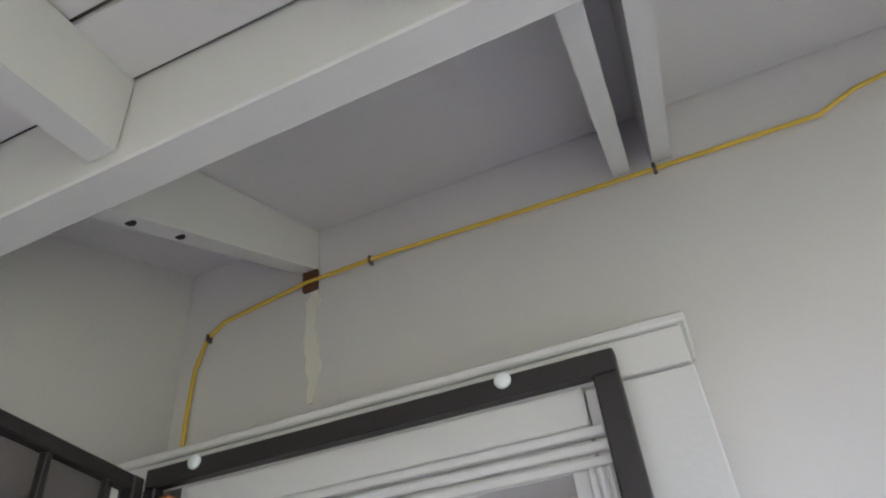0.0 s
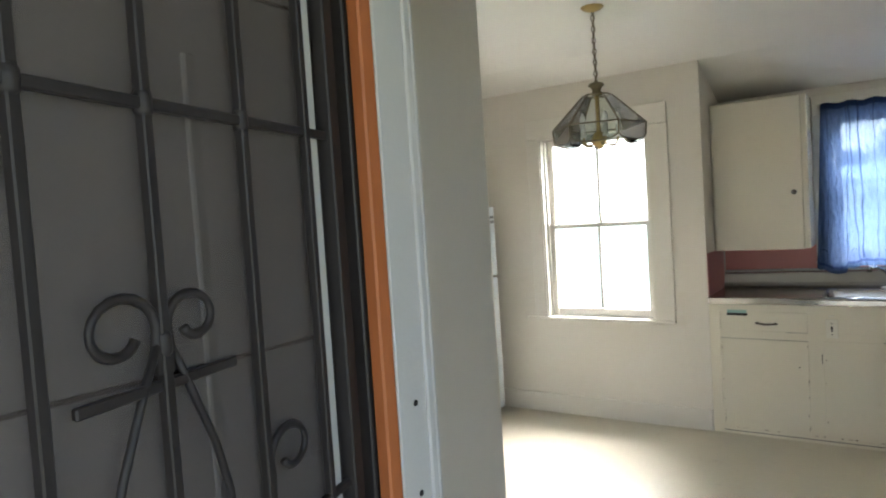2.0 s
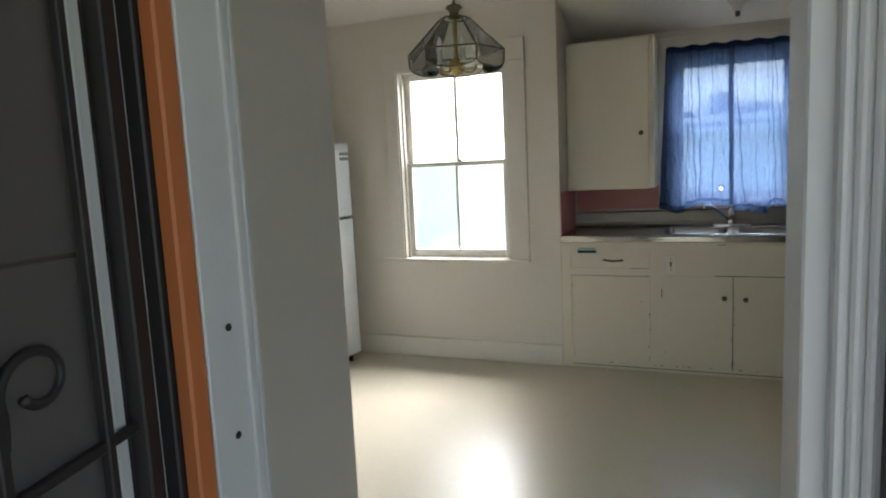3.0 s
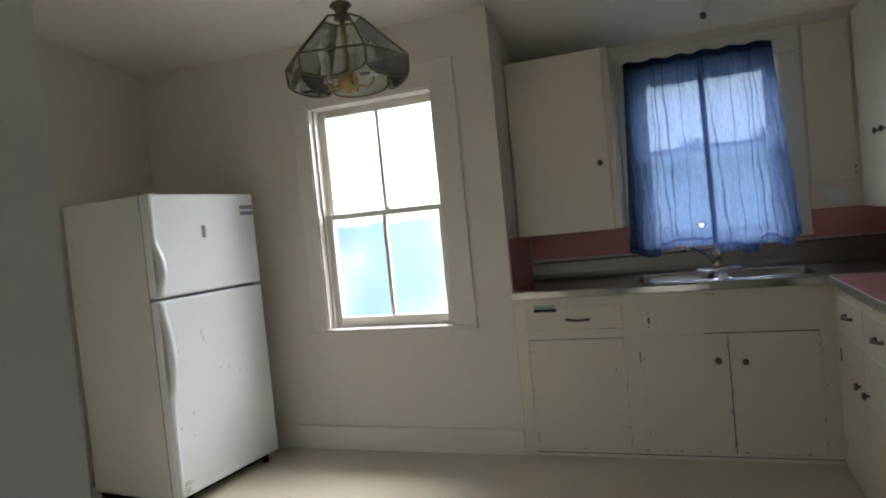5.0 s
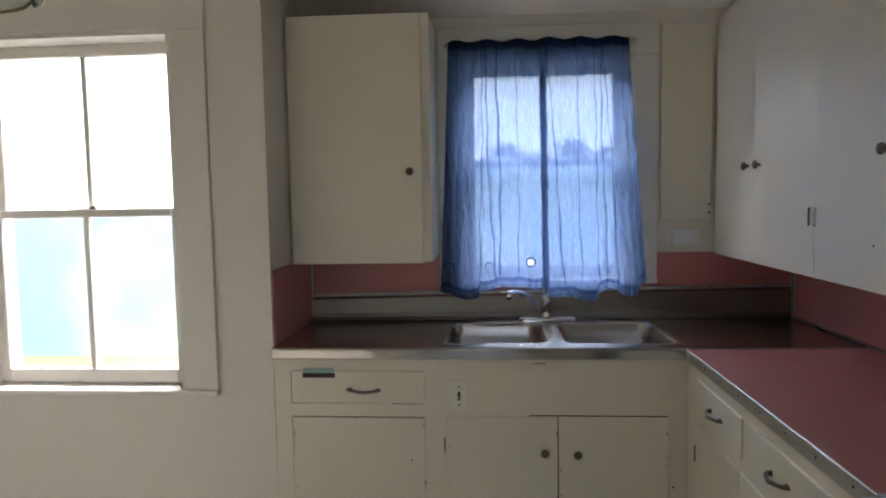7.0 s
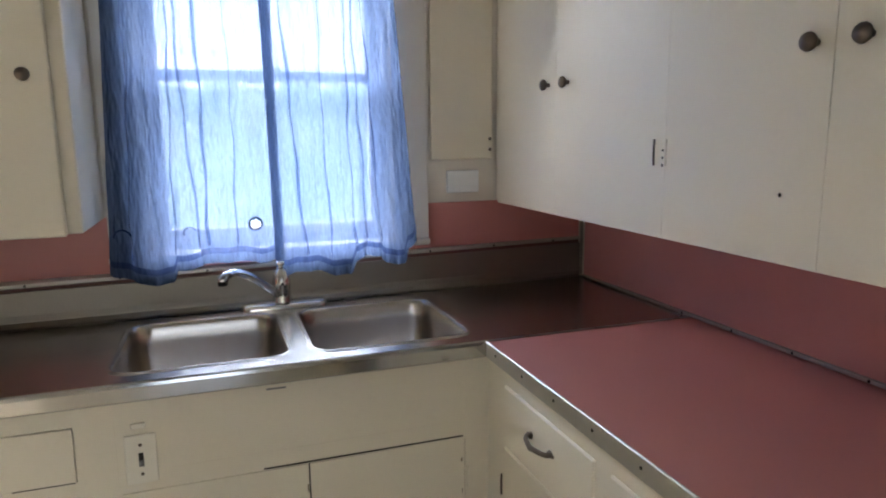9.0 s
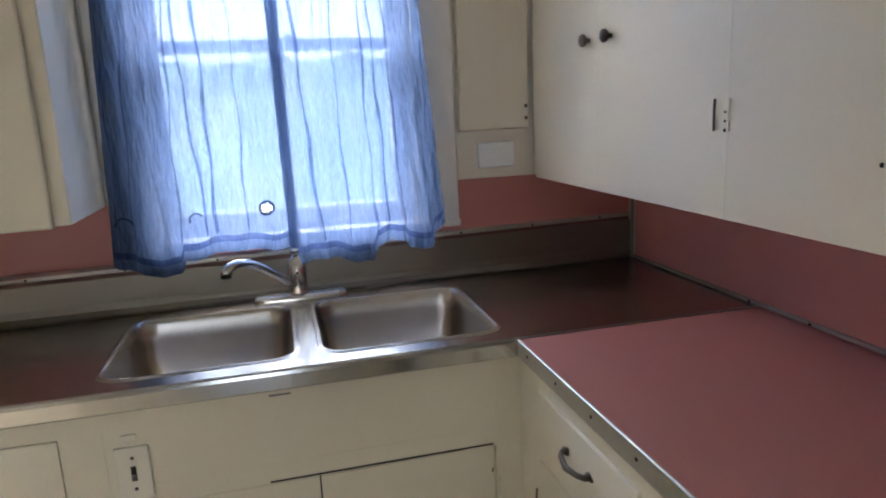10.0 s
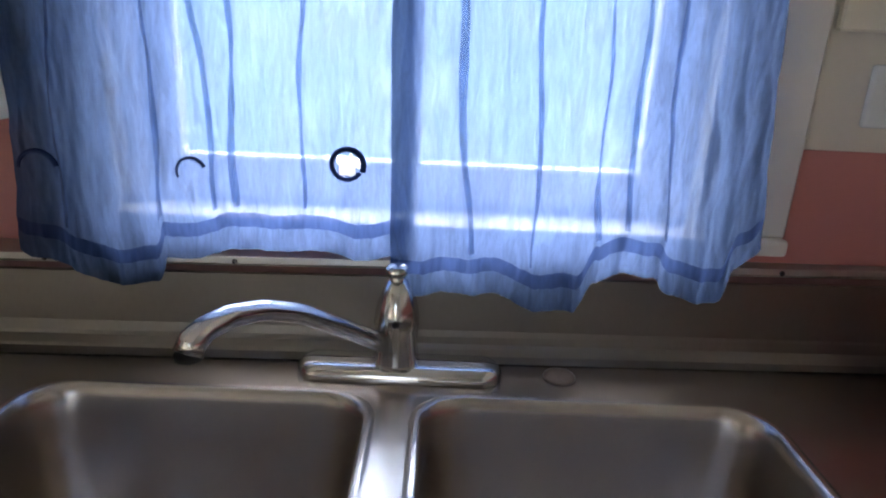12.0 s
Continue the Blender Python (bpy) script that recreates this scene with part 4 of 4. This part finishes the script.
ol = thing("outlet", (0.636, YS, 1.22), "white plastic outlet cover on the wall", "outlet")
box("cover", 0.578, 0.694, YS - 0.012, YS - 0.0005, 1.226, 1.302, "enamel", ol, 0.004, 2)

# stove
st = thing("stove", (0.77, 3.58, 0), "white electric stove with black glass top and oven door", "stove")
box("body", 0.452, XR - 0.01, 3.205, 3.972, 0.06, 0.872, "enamel", st, 0.004)
box("plinth", 0.50, XR - 0.02, 3.22, 3.96, 0.0, 0.06, "hole", st)
box("top_frame", 0.432, XR - 0.012, 3.203, 3.974, 0.8725, 0.903, "enamel", st, 0.008, 3)
box("glass_top", 0.470, XR - 0.06, 3.225, 3.952, 0.9035, 0.907, "black", st, 0.0015)
box("oven_door", 0.428, 0.4515, 3.215, 3.962, 0.20, 0.845, "black", st, 0.006, 2)
box("drawer", 0.432, 0.4515, 3.215, 3.962, 0.065, 0.19, "enamel", st, 0.006, 2)
tube("handle", [(0.428, 3.93, 0.785), (0.398, 3.93, 0.785), (0.392, 3.90, 0.785), (0.392, 3.28, 0.785), (0.398, 3.25, 0.785), (0.428, 3.25, 0.785)], 0.014, "black", st, 10)
box("back_panel", XR - 0.058, XR - 0.0095, 3.205, 3.972, 0.9035, 1.08, "enamel", st, 0.006, 2)
for i in range(4):
    lathe("dial", (XR - 0.0585, 3.33 + i * 0.17, 1.0), (-1, 0, 0), [(0, 0.024), (0.012, 0.022), (0.022, 0.018), (0.024, 0)], "black", st, 14)

# ---- refrigerator ----
fr = thing("refrigerator", (0, 0, 0), "white top-freezer refrigerator with scuffed doors", "refrigerator")
FW, FH, FD = 0.752, 1.60, 0.64      # local: x across the front, y to the back
box("body", 0.004, FW - 0.004, 0.062, FD, 0.05, FH - 0.004, "fridgeside", fr, 0.006, 2)
box("kick_plate", 0.02, FW - 0.02, 0.09, FD - 0.02, 0.012, 0.05, "black", fr)
box("freezer_door", 0, FW, 0.0, 0.055, 1.078, FH, "enamel", fr, 0.012, 3)
box("fridge_door", 0, FW, 0.0, 0.055, 0.062, 1.064, "enamel", fr, 0.012, 3)
box("gasket", 0.008, FW - 0.008, 0.0545, 0.0625, 0.07, FH - 0.01, "grey", fr)
for x in (0.06, FW - 0.06):
    lathe("foot", (x, 0.06, 0.0), (0, 0, 1), [(0, 0.02), (0.04, 0.018), (0.052, 0.012)], "black", fr, 10)


def fridge_handle(z0, z1, up):
    """A strip along the door's edge that widens into a grip."""
    zs = [z0 + (z1 - z0) * i / 14 for i in range(15)]
    bm = bmesh.new()
    ring = []
    for i, z in enumerate(zs):
        k = i / 14 if up else 1 - i / 14
        o = 0.006 + 0.040 * max(0, math.sin(min(1, max(0, (0.48 - k) / 0.42)) * math.pi)) ** 0.6
        w = 0.026 if k > 0.5 else 0.034
        ring.append([bm.verts.new(p) for p in ((0.004, 0.002, z), (0.004, -o, z), (0.012, -o - 0.008, z), (0.004 + w, -o - 0.006, z), (0.008 + w, -o + 0.004, z), (0.010 + w, 0.002 if o < 0.02 else -o + 0.012, z), (0.012, 0.002 if o < 0.02 else -o + 0.012, z))])
    for a, b in zip(ring, ring[1:]):
        for i in range(7):
            bm.faces.new((a[i], a[(i + 1) % 7], b[(i + 1) % 7], b[i]))
    bm.faces.new(ring[0][::-1])
    bm.faces.new(ring[-1])
    return mk("handle", bm, "enamel", fr, smooth=True)


fridge_handle(1.085, FH - 0.01, True)
fridge_handle(0.075, 1.058, False)
box("badge", 0.335, 0.362, -0.003, 0.001, 1.365, 1.43, "grey", fr, 0.002)
bm = bmesh.new()
for r in range(2):
    for i in range(4):
        add_box(bm, FW - 0.115 + i * 0.026, FW - 0.093 + i * 0.026, -0.0015, 0.001, 1.475 + r * 0.035, 1.497 + r * 0.035)
mk("label_marks", bm, "grey", fr)
bm = bmesh.new()
for i, (x, z, w, h) in enumerate(((0.25, 0.86, 0.010, 0.022), (0.262, 0.82, 0.008, 0.03), (0.28, 0.80, 0.008, 0.012), (0.42, 0.64, 0.010, 0.016), (0.31, 0.68, 0.006, 0.01))):
    add_box(bm, x, x + w, -0.0008, 0.001, z, z + h)
mk("scuff", bm, "floor", fr)
bm = bmesh.new()
wear = random.Random(12)
for i in range(9):
    x, z = wear.uniform(0.05, FW - 0.05), wear.uniform(0.08, 0.95)
    w, h = wear.uniform(0.002, 0.006), wear.uniform(0.003, 0.016)
    add_box(bm, x, x + w, -0.0006, 0.001, z, z + h)
for i in range(7):
    z = 0.07 + i * 0.011
    add_box(bm, 0.02 + wear.uniform(0, 0.02), 0.05 + wear.uniform(0, 0.05), -0.0006, 0.001, z, z + 0.004)
tagged(mk("rust_specks", bm, "rustmark", fr), kind="stuff")
fr.matrix_basis = pose(-2.595, 4.215, 0, 0, 0, 90 - 5.5)

# ---- hanging lamp ----
LX, LY = -1.312, 3.99
lamp = thing("pendant_lamp", (LX, LY, 2.6), "six-sided clear glass pendant lamp on a brass chain", "lamp")
lathe("canopy", (LX, LY, 2.598), (0, 0, -1), [(0, 0.062), (0.008, 0.060), (0.020, 0.045), (0.030, 0.016), (0.036, 0.0)], "brass", lamp, 20)
bm = bmesh.new()
for i in range(13):
    z = 2.565 - i * 0.029
    a = 0 if i % 2 else math.pi / 2
    pts = [(LX + 0.010 * math.cos(t) * math.cos(a), LY + 0.010 * math.cos(t) * math.sin(a), z - 0.018 * math.sin(t)) for t in [2 * math.pi * k / 10 for k in range(11)]]
    add_tube(bm, pts, 0.0028, 5)
add_tube(bm, [(LX + 0.006, LY, 2.57), (LX - 0.004, LY + 0.005, 2.4), (LX + 0.004, LY, 2.2)], 0.003, 5)
mk("chain", bm, "came", lamp, smooth=True)
lathe("finial", (LX, LY, 2.215), (0, 0, -1), [(0, 0.006), (0.012, 0.012), (0.020, 0.036), (0.032, 0.044), (0.042, 0.030), (0.058, 0.022), (0.075, 0.030), (0.084, 0.030)], "came", lamp, 16)
R = [(0.075, 2.132), (0.243, 1.968), (0.238, 1.905)]
TWIST = radians(14)
corner = lambda k, r, z: Vector((LX + r * math.cos(TWIST + k * math.pi / 3), LY + r * math.sin(TWIST + k * math.pi / 3), z))
bm = bmesh.new()
for k in range(6):
    pts = [corner(k, r, z) for r, z in R]
    add_tube(bm, pts, 0.0045, 6)
    for r, z in R[:2]:
        add_tube(bm, [corner(k, r, z), corner(k + 1, r, z)], 0.0042, 6)
    a, b = corner(k, *R[2]), corner(k + 1, *R[2])
    sc = []
    for i in range(13):
        u = i / 12
        sc.append(a.lerp(b, u) + Vector((0, 0, -0.030 * math.sin(u * math.pi) ** 0.5)))
    add_tube(bm, sc, 0.0036, 6)
mk("cames", bm, "came", lamp, smooth=True)
for k in range(6):
    for lv in (0, 1):
        bm = bmesh.new()
        a, b = corner(k, *R[lv]), corner(k + 1, *R[lv])
        c, d = corner(k + 1, *R[lv + 1]), corner(k, *R[lv + 1])
        loop = [a, b, c]
        if lv == 1:
            loop += [c.lerp(d, i / 12) + Vector((0, 0, -0.030 * math.sin(i / 12 * math.pi) ** 0.5)) for i in range(1, 12)]
        loop.append(d)
        vs = [bm.verts.new(p) for p in loop]
        f = bm.faces.new(vs)
        bmesh.ops.solidify(bm, geom=[f], thickness=0.003)
        mk("pane", bm, "lampglass", lamp)
lathe("hub", (LX, LY, 2.13), (0, 0, -1), [(0, 0.012), (0.16, 0.010), (0.19, 0.012), (0.20, 0.030), (0.235, 0.042), (0.258, 0.036), (0.268, 0.014), (0.280, 0.010), (0.284, 0)], "brass", lamp, 16)
for k in range(5):
    a = 0.4 + k * 2 * math.pi / 5
    u = Vector((math.cos(a), math.sin(a), 0))
    c = Vector((LX, LY, 0))
    tube("arm", [c + u * r + Vector((0, 0, z)) for r, z in ((0.02, 1.895), (0.045, 1.872), (0.075, 1.868), (0.095, 1.885), (0.100, 1.912))], 0.0055, "brass", lamp, 8)
    lathe("candle", c + u * 0.10 + Vector((0, 0, 1.908)), (0, 0, 1), [(0, 0.018), (0.006, 0.019), (0.010, 0.012), (0.065, 0.012)], "bulb", lamp, 12)
    lathe("bulb", c + u * 0.10 + Vector((0, 0, 1.973)), (0, 0, 1), [(0, 0.010), (0.012, 0.015), (0.028, 0.017), (0.045, 0.012), (0.060, 0.005), (0.068, 0)], "bulb", lamp, 12)

# bare lampholder over the sink
ZC = 2.46 - (5.45 - YW) * (0.21 / (YS - YW))
lh = thing("ceiling_lampholder", (0.035, 5.45, ZC), "white porcelain ceiling lampholder without a shade", "lampholder")
lathe("holder", (0.035, 5.45, ZC + 0.022), (0, 0, -1), [(0, 0.06), (0.040, 0.06), (0.056, 0.050), (0.066, 0.030), (0.100, 0.027), (0.105, 0.0)], "plate", lh, 18)
lathe("bulb", (0.035, 5.45, ZC - 0.080), (0, 0, -1), [(0, 0.014), (0.012, 0.015), (0.026, 0.016), (0.032, 0.010), (0.034, 0.0)], "knob", lh, 12)

# ---- curtain ----
cur = thing("curtain", (0.02, 5.71, 1.07), "blue sheer cotton curtain with curled embroidery hanging at the window", "curtain")
CTOP = 2.132
# each panel: its edges at the rod and at the hem, its depth, its folds (place, width, depth, lean), and its hem (place, height)
PANELS = [
    ((-0.405, 0.023), (-0.455, 0.032), 5.690,
     [(0.03, 0.03, 0.008, 0.0), (0.12, 0.04, 0.006, 0.02), (0.235, 0.03, 0.005, 0.02), (0.36, 0.026, 0.008, 0.02), (0.422, 0.020, 0.0085, 0.14), (0.524, 0.020, 0.0105, 0.075), (0.64, 0.02, 0.004, -0.03), (0.71, 0.018, 0.0055, 0.03), (0.83, 0.02, 0.004, 0.03), (0.985, 0.02, 0.005, 0.0)],
     [(-0.47, 1.045), (-0.44, 1.032), (-0.36, 1.000), (-0.29, 0.998), (-0.272, 1.032), (-0.19, 1.048), (-0.12, 1.054), (-0.06, 1.044), (0.03, 1.050)]),
    ((-0.013, 0.372), (0.002, 0.452), 5.680,
     [(0.02, 0.02, 0.005, 0.0), (0.145, 0.026, 0.0115, 0.14), (0.30, 0.018, 0.005, 0.03), (0.40, 0.02, 0.007, -0.02), (0.50, 0.02, 0.004, 0.02), (0.585, 0.020, 0.007, -0.05), (0.655, 0.024, 0.0115, -0.05), (0.73, 0.02, 0.007, 0.03), (0.84, 0.03, 0.009, 0.03), (0.92, 0.03, 0.009, 0.02), (0.98, 0.02, 0.006, 0.0)],
     [(0.0, 1.000), (0.035, 0.996), (0.07, 1.012), (0.13, 1.004), (0.19, 0.990), (0.236, 0.984), (0.252, 1.030), (0.285, 1.050), (0.325, 1.035), (0.35, 1.014), (0.405, 1.012), (0.425, 1.055), (0.46, 1.085)]),
]


def height_at(steps, s):
    """Height between the steps of a hem, eased."""
    for (a, za), (b, zb) in zip(steps, steps[1:]):
        if s <= b:
            k = min(1, max(0, (s - a) / (b - a)))
            return za + (zb - za) * k * k * (3 - 2 * k)
    return steps[-1][1]


def cloth(panel, u, v):
    """u across a panel, v from 0 at the rod to 1 at the hem."""
    (a0, a1), (b0, b1), depth, folds, hem = panel
    x0, x1 = a0 + (b0 - a0) * v, a1 + (b1 - a1) * v
    x, y = x0 + (x1 - x0) * u, depth - 0.006 * v
    grow = 0.6 + 0.4 * min(1, v * 1.6)
    for c, w, amp, lean in folds:
        c2 = c + lean * (v - 0.4) + 0.008 * math.sin(v * 8 + c * 31) + 0.006 * math.sin(v * 27 + c * 11) + 0.004 * math.sin(v * 63 + c * 7)
        q = (u - c2) / w
        g = math.exp(-q * q)
        x -= 0.5 * w * (x1 - x0) * q * g
        y -= amp * 0.6 * g * grow
    p = Vector((x * 9, v * 5, depth * 7))
    y += 0.006 * noise.noise(p) * (0.4 + v) + 0.0060 * noise.noise(Vector((x * 45, v * 14, depth))) + 0.0028 * noise.noise(Vector((x * 160, v * 60, 3 + depth)))
    s = x0 + (x1 - x0) * u
    bottom = height_at(hem, s) + 0.004 * math.sin(s * 61)
    top_z = CTOP + 0.006 * math.sin(s * 47) * (1 - v) - 0.012 * (1 - v) * max(0, s)
    return Vector((x, y, top_z + (bottom - top_z) * v))


NU, NV = 220, 90
for panel in PANELS:
    for part, v0, v1, rows_n, material in (("cloth", 0.0, 0.958, NV, "curtain"), ("seam", 0.958, 0.974, 2, "hem"), ("hem", 0.974, 1.0, 4, "curtain"), ("heading", 0.0, 0.035, 4, "hem")):
        bm = bmesh.new()
        off = Vector((0, -0.0012, 0)) if part == "heading" else Vector()
        grid = [[bm.verts.new(cloth(panel, i / NU, v0 + (v1 - v0) * j / rows_n) + off) for i in range(NU + 1)] for j in range(rows_n + 1)]
        for j in range(rows_n):
            for i in range(NU):
                q = [grid[j][i], grid[j][i + 1], grid[j + 1][i + 1], grid[j + 1][i]]
                m4 = sum((v.co for v in q), Vector()) / 4
                if math.hypot(m4.x + 0.050, m4.z - 1.163) < 0.0135:
                    continue
                bm.faces.new(q)
        mk(part, bm, material, cur, smooth=True)
# on flat-pressed pleats an added veil strip darkens the cloth as a second thickness
for panel in PANELS:
    for c, w, amp, lean in panel[3]:
        if amp < 0.0055 or c < 0.1 or c > 0.8:
            continue
        half = 0.85 * amp / 0.45
        bm = bmesh.new()
        rows_p = []
        for j in range(61):
            v = 0.02 + 0.93 * j / 60
            c2 = c + lean * (v - 0.4) + 0.008 * math.sin(v * 8 + c * 31) + 0.006 * math.sin(v * 27 + c * 11)
            hw = half * (0.62 + 0.38 * noise.noise(Vector((c * 40, v * 7, 1.7))) + 0.25 * noise.noise(Vector((c * 40, v * 23, 4.1))))
            rows_p.append([bm.verts.new(cloth(panel, c2 + hw * (k / 3 - 1), v) + Vector((0, -0.0025 - 0.002 * math.sin(k / 6 * math.pi), 0))) for k in range(7)])
        for a, b in zip(rows_p, rows_p[1:]):
            for k in range(6):
                bm.faces.new((a[k], a[k + 1], b[k + 1], b[k]))
        mk("pleat", bm, "pleat", cur, smooth=True)
CX0, CX1 = -0.405, 0.395


def ring(cx, cz, r, turns, start, parent, y=5.676, thick=0.0032):
    pts = []
    for i in range(17):
        a = start + turns * 2 * math.pi * i / 16
        rr = r * (1 - 0.12 * i / 16)
        pts.append((cx + rr * math.cos(a), y, cz + rr * math.sin(a)))
    tube("embroidery", pts, thick, "hem", parent, 6, 0.6)


ring(-0.050, 1.163, 0.0195, 0.97, -0.4, cur, 5.672, 0.0044)
ring(-0.415, 1.140, 0.024, 0.45, 0.2, cur)
ring(-0.235, 1.145, 0.018, 0.5, 0.4, cur, 5.676, 0.0022)
tube("rod", [(CX0 - 0.015, 5.702, CTOP - 0.004), (0, 5.702, CTOP - 0.002), (CX1 + 0.015, 5.702, CTOP - 0.004)], 0.006, "plate", cur, 8)
for x in (CX0 - 0.012, CX1 + 0.012):
    box("rod_bracket", x - 0.006, x + 0.006, 5.696, 5.7265, CTOP - 0.015, CTOP + 0.008, "plate", cur, 0.002)
